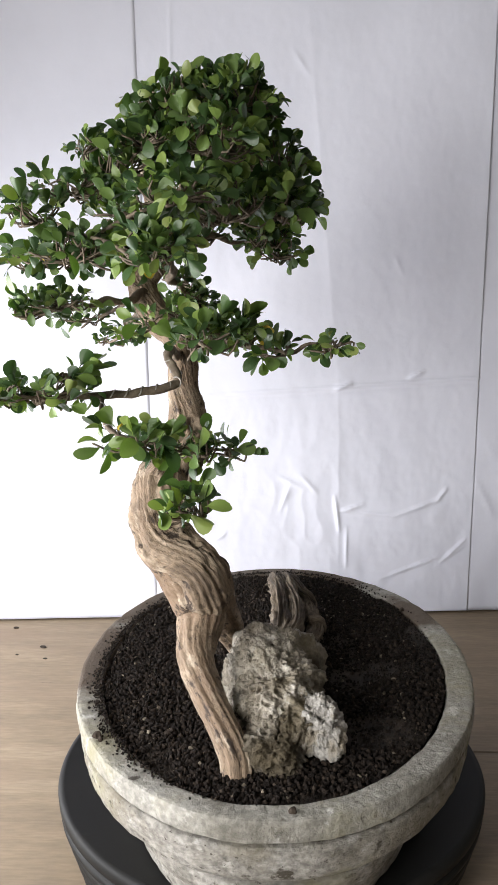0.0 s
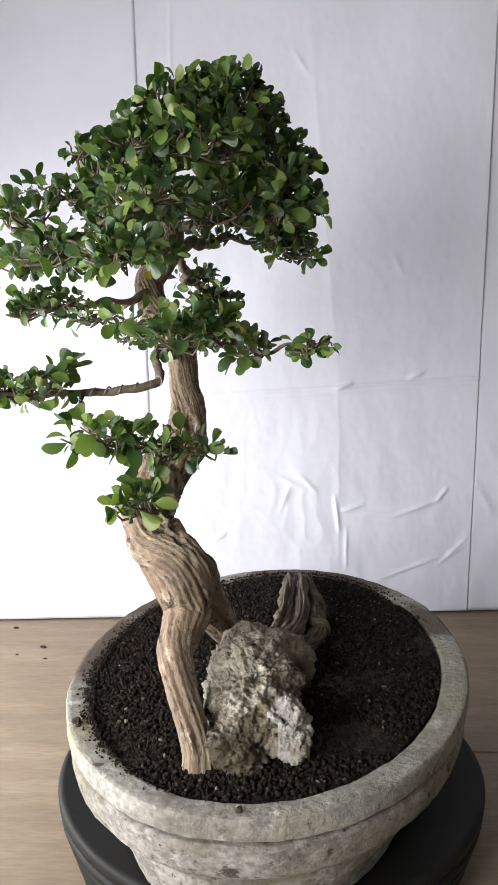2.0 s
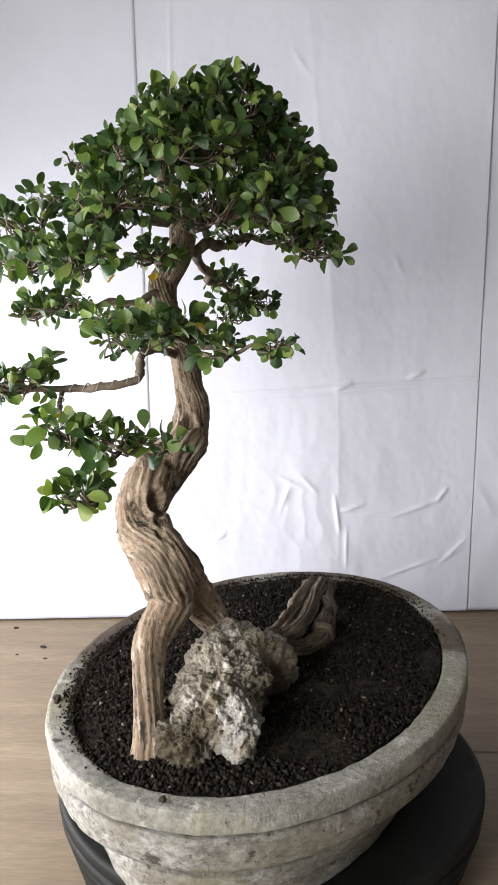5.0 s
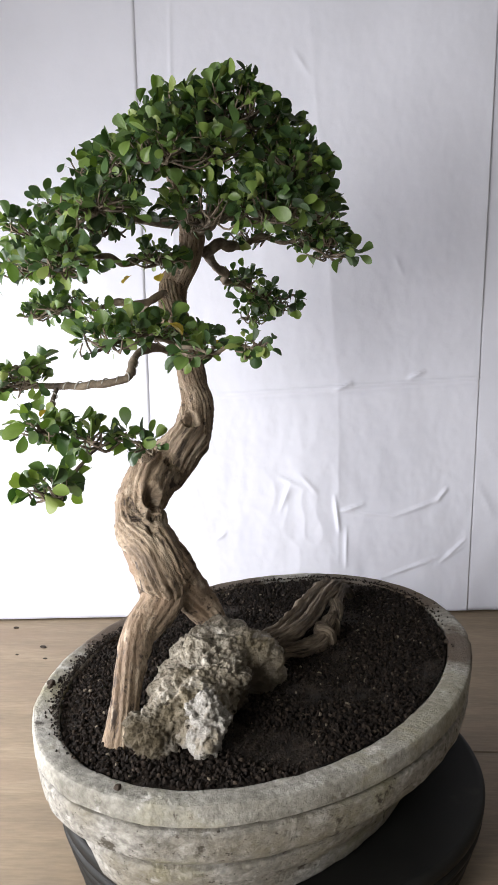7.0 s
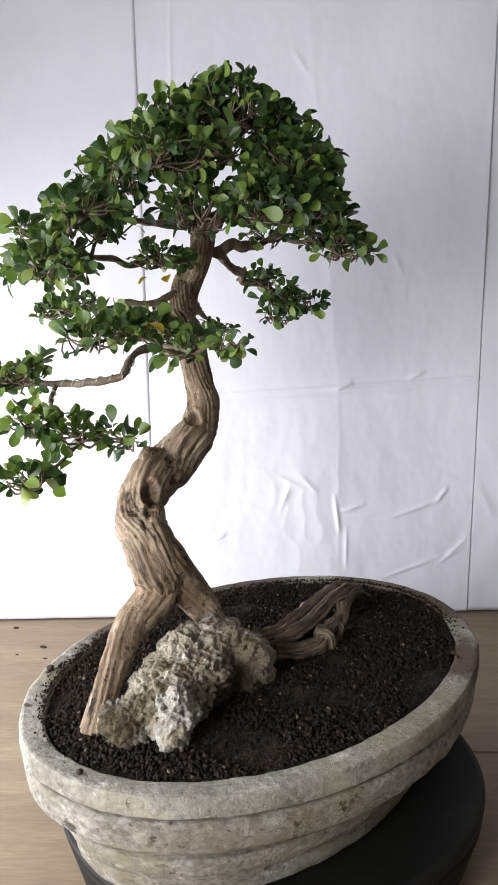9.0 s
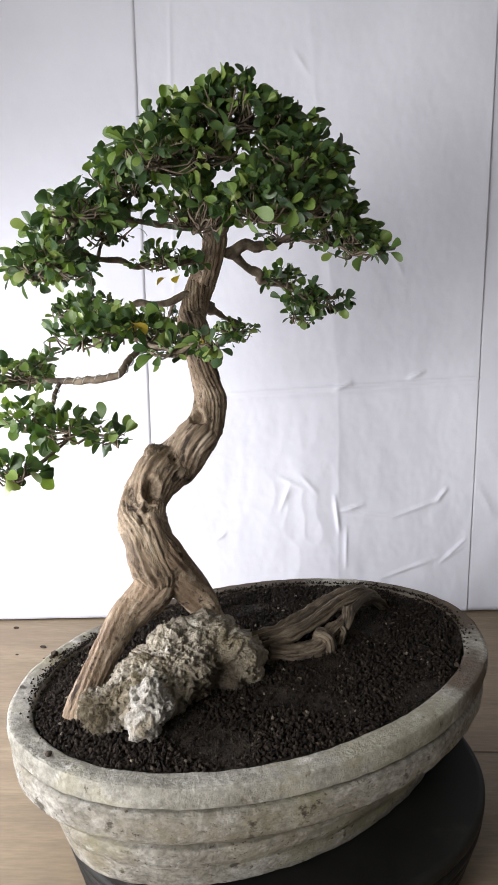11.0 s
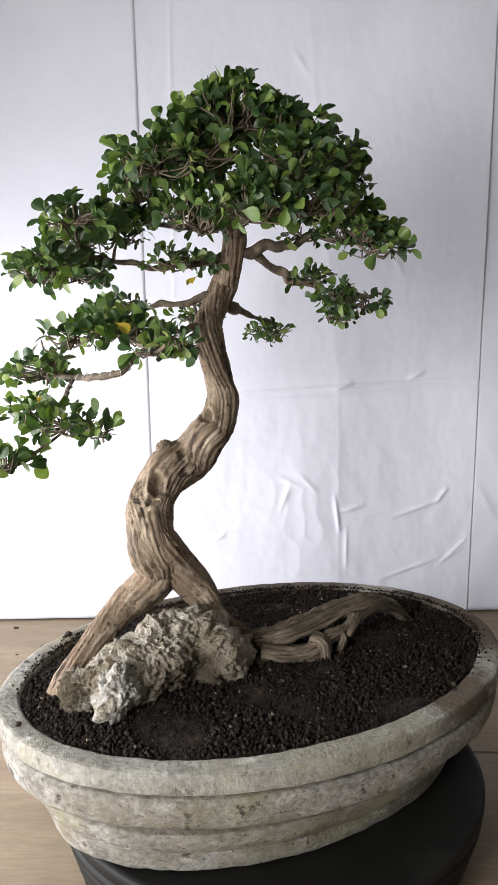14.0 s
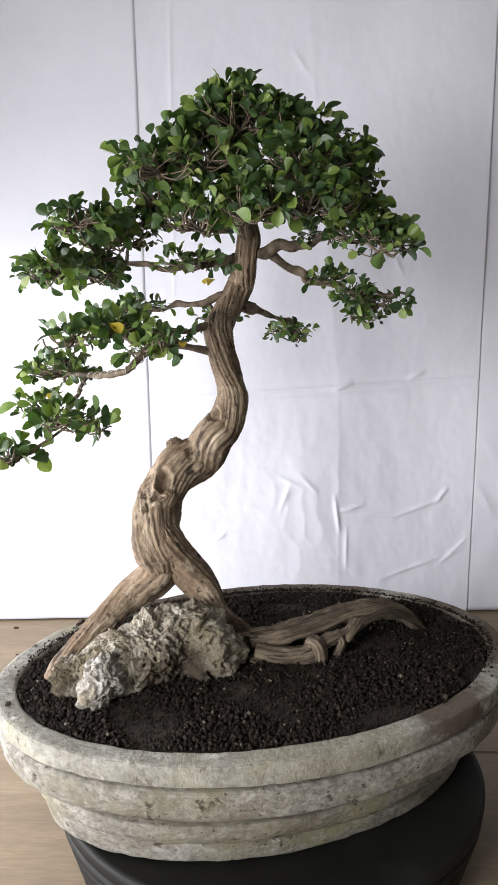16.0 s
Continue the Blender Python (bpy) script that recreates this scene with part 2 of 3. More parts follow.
def room():
    x0, x1, y0, y1, z0, z1 = -0.88, 1.9, -2.3, 0.9, -0.76, 1.75
    tagged(wall("floor", (x0 - .12, y0 - .12, z0 - .1), (x1 + .12, y1 + .12, z0), FLOOR), "grey cement floor of the room", "floor")
    tagged(wall("ceiling", (x0 - .12, y0 - .12, z1), (x1 + .12, y1 + .12, z1 + .1)), "plain painted ceiling of the room", "ceiling")
    wall("wall_north", (x0, y1, z0), (x1, y1 + .12, z1))
    wall("wall_south", (x0, y0 - .12, z0), (x1, y0, z1))
    wall("wall_east", (x1, y0 - .12, z0), (x1 + .12, y1 + .12, z1))
    # the west wall, with the window's opening and, nearer the camera, one added for the fill
    openings = ((-1.68, -1.02, 0.22, 1.10), (-0.73, 0.49, 0.03, 0.69))
    bm = bmesh.new()
    edge = y0 - .12
    for wy0, wy1, wz0, wz1 in openings:
        box(bm, (x0 - .12, edge, z0), (x0, wy0, z1))
        box(bm, (x0 - .12, wy0, z0), (x0, wy1, wz0))
        box(bm, (x0 - .12, wy0, wz1), (x0, wy1, z1))
        edge = wy1
    box(bm, (x0 - .12, edge, z0), (x0, y1 + .12, z1))
    tagged(part("wall_west", bm, WALL, smooth=False), "painted wall with a wide window opening", "wall", kind="structure")
    for k, (wy0, wy1, wz0, wz1) in enumerate(openings):
        w = new("window_%d" % (k + 1))
        tagged(w, "pale-framed unseen window placed to let in soft daylight", "window", kind="structure")
        for lo, hi in (((x0 - .09, wy0, wz0), (x0 - .05, wy0 + .04, wz1)), ((x0 - .09, wy1 - .04, wz0), (x0 - .05, wy1, wz1)),
                       ((x0 - .09, wy0 + .04, wz0), (x0 - .05, wy1 - .04, wz0 + .04)), ((x0 - .09, wy0 + .04, wz1 - .04), (x0 - .05, wy1 - .04, wz1))):
            bm = bmesh.new()
            box(bm, lo, hi, 0.004)
            part("window_frame", bm, CLOTH, w, smooth=False)


room()


# ---------------------------------------------------------------- the table and the sheet behind it
def table():
    t = thing("table", -0.76, "light plywood work table under the turntable", "table")
    for lo, hi in (((-0.87, -0.52), (0.0494, 0.80)), ((0.0506, -0.52), (1.05, 0.1493)), ((0.0506, 0.1507), (1.05, 0.80))):
        bm = bmesh.new()
        box(bm, (*lo, -0.022), (*hi, 0.0), 0.0010)
        part("board", bm, WOOD, t, smooth=False)
    for x in (-0.82, 0.98):
        for y in (-0.46, 0.74):
            bm = bmesh.new()
            box(bm, (x - .03, y - .03, -0.76), (x + .03, y + .03, -0.022), 0.003)
            part("leg", bm, WOOD_EDGE, t, smooth=False)


table()


def crumb(x, y, size, seed):
    """A crumb of dry soil dropped on the table."""
    bm = bmesh.new()
    bmesh.ops.create_icosphere(bm, subdivisions=2, radius=size)
    for v in bm.verts:
        v.co *= 1 + 0.55 * noise.noise(v.co * 260 + Vector((seed, 0, 0)))
        v.co.z *= 0.6
        v.co.x *= 1.7
    low = min(v.co.z for v in bm.verts)
    ob = part("soil_crumb", bm, DUST, smooth=False)
    ob.location = (x, y, -low - 0.0003)
    return tagged(ob, "small dark crumb of soil on the table", "soil crumb", "crumbs on the table")


for k, (x, y, size) in enumerate(((-0.410, 0.470, 0.0036), (-0.487, 0.555, 0.0030), (-0.392, 0.424, 0.0020), (-0.447, 0.440, 0.0016))):
    crumb(x, y, size, k * 3.0)

SHEET_A, SHEET_B = Vector((-0.5304, 0.5877, 0)), Vector((0.4582, 0.6476, 0))
ALONG = (SHEET_B - SHEET_A).normalized()
TOWARD = Vector((ALONG.y, -ALONG.x, 0))


def crease(s, z, a, b, depth, wide):
    """The height of a sharp fold along a line from a to b, at (s, z) on the sheet."""
    ax, az, bx, bz = *a, *b
    dx, dz = bx - ax, bz - az
    f = max(0.0, min(1.0, ((s - ax) * dx + (z - az) * dz) / (dx * dx + dz * dz)))
    d = math.hypot(s - ax - f * dx, z - az - f * dz)
    return depth * math.exp(-(d / wide) ** 1.3) * (0.25 + 0.75 * math.sin(math.pi * min(1, max(0, f * 0.96 + 0.02))))


def sheet_relief(s, z):
    """How far the cloth stands out at s along the wall and z up: soft hanging folds, ironed creases and wrinkles."""
    h = 0.0035 * noise.noise(Vector((s * 4.0, z * 0.9, 3.1))) + 0.0012 * noise.noise(Vector((s * 11, z * 5.0, 7.7)))
    low = max(0.0, min(1.0, (0.75 - z) / 0.5))
    h += 0.0010 * low * noise.fractal(Vector((s * 22, z * 16, 1.3)), 1.0, 2.0, 3)
    h += 0.0004 * noise.fractal(Vector((s * 45, z * 30, 5.0)), 1.0, 2.0, 2)
    # the ironed fold across, the soft upright fold, and the crumples where they meet
    h += crease(s, z, (-0.16, 0.438), (0.45, 0.473), 0.0046, 0.0026)
    h -= crease(s, z, (-0.16, 0.432), (0.45, 0.467), 0.0016, 0.0060)
    h += crease(s, z, (-0.176, 0.55), (-0.172, 1.25), 0.0012, 0.0030)
    h += crease(s, z, (0.136, 0.02), (0.131, 0.46), 0.0008, 0.0050) + crease(s, z, (0.131, 0.45), (0.068, 1.15), 0.0012, 0.010)
    h += crease(s, z, (0.126, 0.243), (0.136, 0.172), 0.0050, 0.0026) + crease(s, z, (0.134, 0.212), (0.182, 0.226), 0.0052, 0.0026) + crease(s, z, (0.150, 0.18), (0.150, 0.10), 0.0030, 0.0028)
    h += crease(s, z, (0.121, 0.449), (0.156, 0.463), 0.0056, 0.0026) + crease(s, z, (0.262, 0.470), (0.295, 0.484), 0.0046, 0.0028)
    h += crease(s, z, (0.150, 0.213), (0.246, 0.201), 0.0030, 0.0034) + crease(s, z, (0.240, 0.200), (0.332, 0.234), 0.0036, 0.0030) + crease(s, z, (0.325, 0.230), (0.346, 0.256), 0.0034, 0.0030)
    h += crease(s, z, (0.216, 0.074), (0.335, 0.117), 0.0034, 0.0019) + crease(s, z, (0.338, 0.106), (0.386, 0.152), 0.0036, 0.0019) + crease(s, z, (0.350, 0.113), (0.384, 0.138), 0.0026, 0.0018)
    h += crease(s, z, (0.020, 0.282), (0.060, 0.262), 0.0030, 0.0034) + crease(s, z, (0.060, 0.285), (0.092, 0.250), 0.0030, 0.0032) + crease(s, z, (0.040, 0.270), (0.020, 0.215), 0.0026, 0.0040)
    h += crease(s, z, (-0.105, 0.160), (-0.084, 0.173), 0.0034, 0.0026) + crease(s, z, (0.40, 0.27), (0.44, 0.20), 0.0034, 0.0034) + crease(s, z, (0.41, 0.36), (0.45, 0.30), 0.0030, 0.0034)
    h += crease(s, z, (0.044, 1.05), (0.072, 1.01), 0.0022, 0.0060) + crease(s, z, (0.23, 0.70), (0.25, 0.66), 0.0016, 0.0060)
    patch = math.exp(-((s - 0.07) / 0.09) ** 2 - ((z - 0.22) / 0.13) ** 2)
    h += 0.0038 * patch * (0.5 - abs(noise.noise(Vector((s * 26, z * 17, 4.4)))))
    return h


def sheet_panel(name, s_low0, s_low1, s_top0, s_top1, lift, parent, cols, rows=150):
    verts, faces = [], []
    for j in range(rows + 1):
        z = 0.004 + 1.36 * j / rows
        f = z / 1.13
        for i in range(cols + 1):
            g = i / cols
            s = (s_low0 + (s_top0 - s_low0) * f) * (1 - g) + (s_low1 + (s_top1 - s_low1) * f) * g
            base = SHEET_A + ALONG * ((s - SHEET_A.x) / ALONG.x)
            p = base + TOWARD * (lift * min(1.0, max(0.25, (z - 0.45) / 0.4)) + sheet_relief(s, z)) + Vector((0, 0, z))
            verts.append(p)
    n = cols + 1
    for j in range(rows):
        for i in range(cols):
            a = j * n + i
            faces.append((a, a + 1, a + n + 1, a + n))
    ob = from_arrays(name, verts, faces, CLOTH, parent)
    m = ob.modifiers.new("cloth", "SOLIDIFY")
    m.thickness, m.offset = 0.0008, -1
    return ob


def backdrop_sheet():
    t = thing("backdrop_sheet", 0.0, "creased white cloth sheet hung behind the table", "backdrop sheet")
    sheet_panel("panel", -0.226, 0.396, -0.2362, 0.4050, 0.0, t, 260, 380)
    sheet_panel("panel", -0.86, -0.221, -0.86, -0.2340, 0.0010, t, 100)
    sheet_panel("panel", 0.394, 0.95, 0.4035, 0.95, -0.0034, t, 90)
    bm = bmesh.new()
    box(bm, (-0.86, 0.66, 1.35), (1.0, 0.68, 1.37), 0.003)
    part("rail", bm, WOOD_EDGE, t, smooth=False)


backdrop_sheet()


# ---------------------------------------------------------------- the turntable
def revolve(profile, name, mat, parent, label="", sides=160):
    verts, faces = [], []
    for r, z in profile:
        r *= 1.004
        for s in range(sides):
            a = 2 * math.pi * s / sides
            verts.append((r * math.cos(a), r * math.sin(a), z))
    for k in range(len(profile) - 1):
        for s in range(sides):
            a, b = k * sides + s, k * sides + (s + 1) % sides
            faces.append((a, b, b + sides, a + sides))
    faces.append(tuple(range(sides))[::-1])
    faces.append(tuple((len(profile) - 1) * sides + s for s in range(sides)))
    return from_arrays(name, verts, faces, mat, parent, label)


def turntable():
    t = thing("turntable", 0.0, "round black plastic turntable with ridged sides on the table", "turntable")
    revolve([(0.190, 0.0), (0.2150, 0.0), (0.2185, 0.0030), (0.2195, 0.0120), (0.2170, 0.0165), (0.2100, 0.0180), (0.2100, 0.0200)], "base", PLASTIC, t)
    revolve([(0.200, 0.0202), (0.2215, 0.0205), (0.2245, 0.0240), (0.2250, 0.0310), (0.2225, 0.0355), (0.2150, 0.0370), (0.2150, 0.0390)], "ring", PLASTIC, t)
    revolve([(0.200, 0.0392), (0.2270, 0.0395), (0.2300, 0.0430), (0.2305, 0.0500), (0.2280, 0.0545), (0.2200, 0.0560), (0.2200, 0.0580)], "ring", PLASTIC, t)
    revolve([(0.210, 0.0582), (0.2320, 0.0585), (0.2352, 0.0610), (0.2358, 0.0660), (0.2330, 0.0690), (0.2290, 0.0700), (0.2290, 0.0715), (0.2345, 0.0725), (0.2368, 0.0750), (0.2372, 0.0830), (0.2355, 0.0862), (0.2330, 0.0874),
             (0.2300, 0.0874), (0.2290, 0.0866), (0.2100, 0.0866), (0.2090, 0.0860), (0.05, 0.0860)], "disc", PLASTIC, t)
    return t


TURNTABLE = turntable()

# ---------------------------------------------------------------- the pot
CX, CY, RA, RB = 0.006, -0.0096, 0.2090, 0.2865
LEAN = radians(-2.7)


def oval(a, inset, z):
    """A point of the pot's oval at an angle, drawn in by inset."""
    x, y = (RB - inset * 0.88) * math.cos(a), (RA - inset * 1.08) * math.sin(a)
    c, s = math.cos(radians(90) + LEAN), math.sin(radians(90) + LEAN)
    return Vector((CX + c * x - s * y, CY + s * x + c * y, z))


def pot_ring(name, profile, parent, label="", sides=240, fine=5, wear=0.0010, mat=None):
    rows = []
    for (i0, z0), (i1, z1) in zip(profile, profile[1:]):
        for f in np.linspace(0, 1, fine, endpoint=False):
            rows.append((i0 + (i1 - i0) * f, z0 + (z1 - z0) * f))
    rows.append(profile[-1])
    verts, faces = [], []
    for i, z in rows:
        for s in range(sides):
            a = 2 * math.pi * s / sides
            p = oval(a, i, z)
            h = noise.fractal(p * 16, 1.0, 2.0, 3) * 0.9 + noise.fractal(p * 75, 1.0, 2.0, 3) * 0.55
            chip = max(0.0, noise.noise(p * 38 + Vector((4, 4, 4))) - 0.42) * 2.2
            verts.append(oval(a, i - wear * h + wear * 1.6 * chip, z + wear * 0.6 * noise.noise(p * 55)))
    for k in range(len(rows) - 1):
        for s in range(sides):
            a, b = k * sides + s, k * sides + (s + 1) % sides
            faces.append((a, b, b + sides, a + sides))
    return from_arrays(name, verts, faces, mat or CONCRETE, parent, label)


def pot():
    p = thing("bonsai_pot", 0.086, "oval weathered grey concrete bonsai pot with banded sides", "plant pot")
    pot_ring("rim", [(0.030, 0.150), (0.0260, 0.2080), (0.0248, 0.2150), (0.0225, 0.2164), (0.0125, 0.2172), (0.0036, 0.2174), (0.0010, 0.2166), (0.0000, 0.2145), (-0.0004, 0.2060), (0.0004, 0.1985),
                     (0.0030, 0.1968), (0.0130, 0.1960), (0.0170, 0.1942)], p, "pale worn concrete rim with brown soil stains", mat=RIM_DIRT, wear=0.0014)
    pot_ring("wall", [(0.0170, 0.1942), (0.0150, 0.1925), (0.0050, 0.1915), (0.0024, 0.1895), (0.0028, 0.1750), (0.0050, 0.1650), (0.0090, 0.1610), (0.0260, 0.1580),
                      (0.0360, 0.1530), (0.0425, 0.1430), (0.0465, 0.1345)], p, wear=0.0014)
    pot_ring("foot", [(0.0465, 0.1345), (0.0495, 0.1330), (0.0405, 0.1318), (0.0385, 0.1290), (0.0395, 0.1200), (0.0430, 0.1130), (0.0470, 0.1115), (0.0480, 0.1090), (0.0490, 0.1000), (0.0520, 0.0880), (0.0560, 0.0862),
                      (0.0800, 0.0862)], p, "stained concrete foot", wear=0.0016)
    return p


POT = pot()


# ---------------------------------------------------------------- soil
def soil_height(x, y):
    """The height of the soil: a low mound round the tree, lower at the pot's wall."""
    e = 1 - min(1.0, math.hypot((x - CX) / (RA - 0.028), (y - CY) / (RB - 0.026)))
    z = 0.2140 + 0.0045 * (1 - math.exp(-e * 5.5))
    z += 0.006 * math.exp(-(((x - 0.02) / 0.07) ** 2 + ((y - 0.02) / 0.16) ** 2))
    return z + 0.0022 * noise.noise(Vector((x * 17, y * 17, 2.0)))


def soil():
    t = thing("soil", 0.15, "dark volcanic grit and soil filling the pot", "soil", kind="stuff")
    verts, faces, sides, rings = [], [], 120, 34
    for k in range(rings + 1):
        f = k / rings
        for s in range(sides):
            a = 2 * math.pi * s / sides
            q = oval(a, 0.0275, 0)
            x, y = CX + (q.x - CX) * f, CY + (q.y - CY) * f
            verts.append((x, y, soil_height(x, y) - 0.002))
    for k in range(rings):
        for s in range(sides):
            a, b = k * sides + s, k * sides + (s + 1) % sides
            faces.append((a, a + sides, b + sides, b))
    from_arrays("earth", verts, faces, DUST, t, kind="stuff")
    # the grit: many small lumps, in one mesh
    rng = np.random.default_rng(3)
    bm = bmesh.new()
    bmesh.ops.create_icosphere(bm, subdivisions=1, radius=1.0)
    bm.verts.ensure_lookup_table()
    ico = np.array([v.co[:] for v in bm.verts])
    tri = np.array([[v.index for v in f.verts] for f in bm.faces])
    bm.free()
    allv, allf, count = [], [], 0
    while count < 21000:
        a, r = rng.uniform(0, 2 * math.pi), math.sqrt(rng.uniform(0, 1))
        q = oval(a, 0.0275, 0)
        x, y = CX + (q.x - CX) * r, CY + (q.y - CY) * r
        bare = noise.noise(Vector((x * 14 + 5, y * 14, 9.0))) + 0.55 * math.exp(-(((x - 0.085) / 0.05) ** 2 + ((y + 0.05) / 0.10) ** 2))
        if bare > 0.42 and rng.uniform() < 0.6:
            continue
        size = rng.uniform(0.0013, 0.0025) * (0.6 if bare > 0.3 else 1.0)
        v = ico * rng.uniform(0.62, 1.25, (12, 1)) * rng.uniform(0.75, 1.25, 3) * size
        c, s = math.cos(a * 77), math.sin(a * 77)
        v = v @ np.array([[c, -s, 0], [s, c, 0], [0, 0, 1]])
        v += (x, y, soil_height(x, y) - 0.0012 + rng.uniform(0, 0.0026))
        allf.append(tri + count * 12)
        allv.append(v)
        count += 1
    from_arrays("grit", np.vstack(allv), np.vstack(allf), GRIT, t, smooth=False, kind="stuff")
    # grains spilled on the rim where it is soiled
    spillv, spillf, spilt = [], [], 0
    while spilt < 1500:
        a0, spread = ((1.50, 0.42), (1.50, 0.42), (2.25, 0.30), (0.12, 0.50))[int(rng.integers(0, 4))]
        a = rng.normal(a0, spread)
        q = oval(a, 0.0255 - abs(rng.normal(0, 0.0055)), 0)
        v = ico * rng.uniform(0.62, 1.25, (12, 1)) * rng.uniform(0.75, 1.25, 3) * rng.uniform(0.0006, 0.0014)
        v += (q.x, q.y, 0.2172 + rng.uniform(-0.0002, 0.0008))
        spillf.append(tri + spilt * 12)
        spillv.append(v)
        spilt += 1
    from_arrays("spilled_grit", np.vstack(spillv), np.vstack(spillf), GRIT, t, smooth=False, kind="stuff")
    for x, y, z, r in ((-0.154, -0.184, 0.2185, 0.0042), (-0.150, -0.190, 0.2180, 0.0026), (0.017, -0.2845, 0.2180, 0.0030), (0.168, 0.115, 0.2180, 0.0028)):
        bm = bmesh.new()
        bmesh.ops.create_icosphere(bm, subdivisions=2, radius=r)
        for v in bm.verts:
            v.co = Vector((x, y, z)) + v.co * (1 + 0.5 * noise.noise(v.co * 400 + Vector((x * 90, 0, 0))))
        part("clump", bm, GRIT, t, "crumb of dark soil on the pot's rim", smooth=False)
    return t


SOIL = soil()


# ---------------------------------------------------------------- the rock
def star_rock(name, centre, lobes, rough, parent=None, label="", level=6, seed=0.0, bites=(), mat=STONE):
    """A broken lump: the union of lobes seen from its centre, less some bites, with crags, stepped breaks and pits."""
    bm = bmesh.new()
    bmesh.ops.create_icosphere(bm, subdivisions=level, radius=1.0)
    o = np.array(centre)
    way = np.array([v.co[:] for v in bm.verts])
    way /= np.linalg.norm(way, axis=1)[:, None]
    best = np.full(len(way), 0.006)
    for c, r in lobes:
        m, e = (o - np.array(c)) / np.array(r), way / np.array(r)
        A, B, C = (e * e).sum(1), e @ m, m @ m - 1
        D = B * B - A * C
        best = np.where(D > 0, np.maximum(best, (np.sqrt(np.maximum(D, 0)) - B) / A), best)
    for c, r in bites:
        m = o - np.array(c)
        B = way @ m
        D = B * B - (m @ m - r * r)
        near = -B - np.sqrt(np.maximum(D, 0))
        best = np.where((D > 0) & (near > 0), np.minimum(best, near + 0.004), best)
    for v, d, reach in zip(bm.verts, way, best):
        p = Vector(o + d * reach)
        q = p + Vector((seed, seed * 0.7, 0))
        warp = q + 0.004 * noise.noise_vector(q * 70)
        h = 1.5 * noise.fractal(q * 24, 0.9, 2.1, 3)
        h += 1.3 * (abs(noise.noise(warp * 42)) * 1.6 - 0.4) + 0.8 * (abs(noise.noise(warp * 100)) * 1.6 - 0.4)
        h += 0.40 * (noise.cell(warp * 60) - 0.5)
        h += 0.50 * noise.fractal(q * 210, 0.6, 2.1, 3)
        h -= 2.6 * max(0.0, noise.noise(warp * 95 + Vector((0, seed, 3))) - 0.26)
        h -= 3.0 * max(0.0, noise.noise(warp * 210 + Vector((7, 0, 3))) - 0.22)
        v.co = p + Vector(d) * rough * h
    return part(name, bm, mat, parent, label)


ROCK = thing("rock", 0.205, "pitted grey limestone rock bedded in the soil beside the trunk", "rock")
STONE_BODY = star_rock("stone", (0.000, -0.140, 0.232),
          [((-0.004, -0.112, 0.232), (0.042, 0.064, 0.050)), ((-0.010, -0.088, 0.246), (0.030, 0.034, 0.036)), ((0.028, -0.078, 0.236), (0.031, 0.036, 0.034)), ((0.010, -0.100, 0.244), (0.030, 0.040, 0.034)),
           ((0.000, -0.165, 0.232), (0.034, 0.052, 0.034)), ((0.020, -0.170, 0.234), (0.030, 0.046, 0.030)), ((0.018, -0.140, 0.240), (0.032, 0.050, 0.032))], 0.0046, ROCK, level=7,
          bites=[((0.062, -0.132, 0.202), 0.032)])
star_rock("pale_lump", (0.042, -0.196, 0.236), [((0.043, -0.196, 0.238), (0.022, 0.021, 0.027)), ((0.050, -0.204, 0.224), (0.015, 0.015, 0.020)), ((0.052, -0.190, 0.240), (0.013, 0.015, 0.016))], 0.0042, STONE_BODY,
          "paler whitish corner of the stone", 6, 4.0, mat=PALE_STONE)

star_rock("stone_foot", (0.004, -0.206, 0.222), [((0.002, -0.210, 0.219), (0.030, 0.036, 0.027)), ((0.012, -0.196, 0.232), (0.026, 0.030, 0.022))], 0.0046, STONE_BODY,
          "darker foot of the stone", 6, 2.0)

# ---------------------------------------------------------------- the tree
TREE = thing("bonsai_tree", 0.205, "small-leaved bonsai tree with a twisting tan trunk and layered green foliage", "bonsai tree")


def limb(name, rows, mat, parent, label="", **shape):
    """A limb whose mesh carries grain coordinates that run round and along it."""
    grain = []
    v, f = limb_arrays(rows, grain=grain, **shape)
    ob = from_arrays(name, v, f, mat, parent, label)
    ob.data.attributes.new("grain", "FLOAT_VECTOR", "POINT").data.foreach_set("vector", np.array(grain, dtype=np.float32).ravel())
    return ob


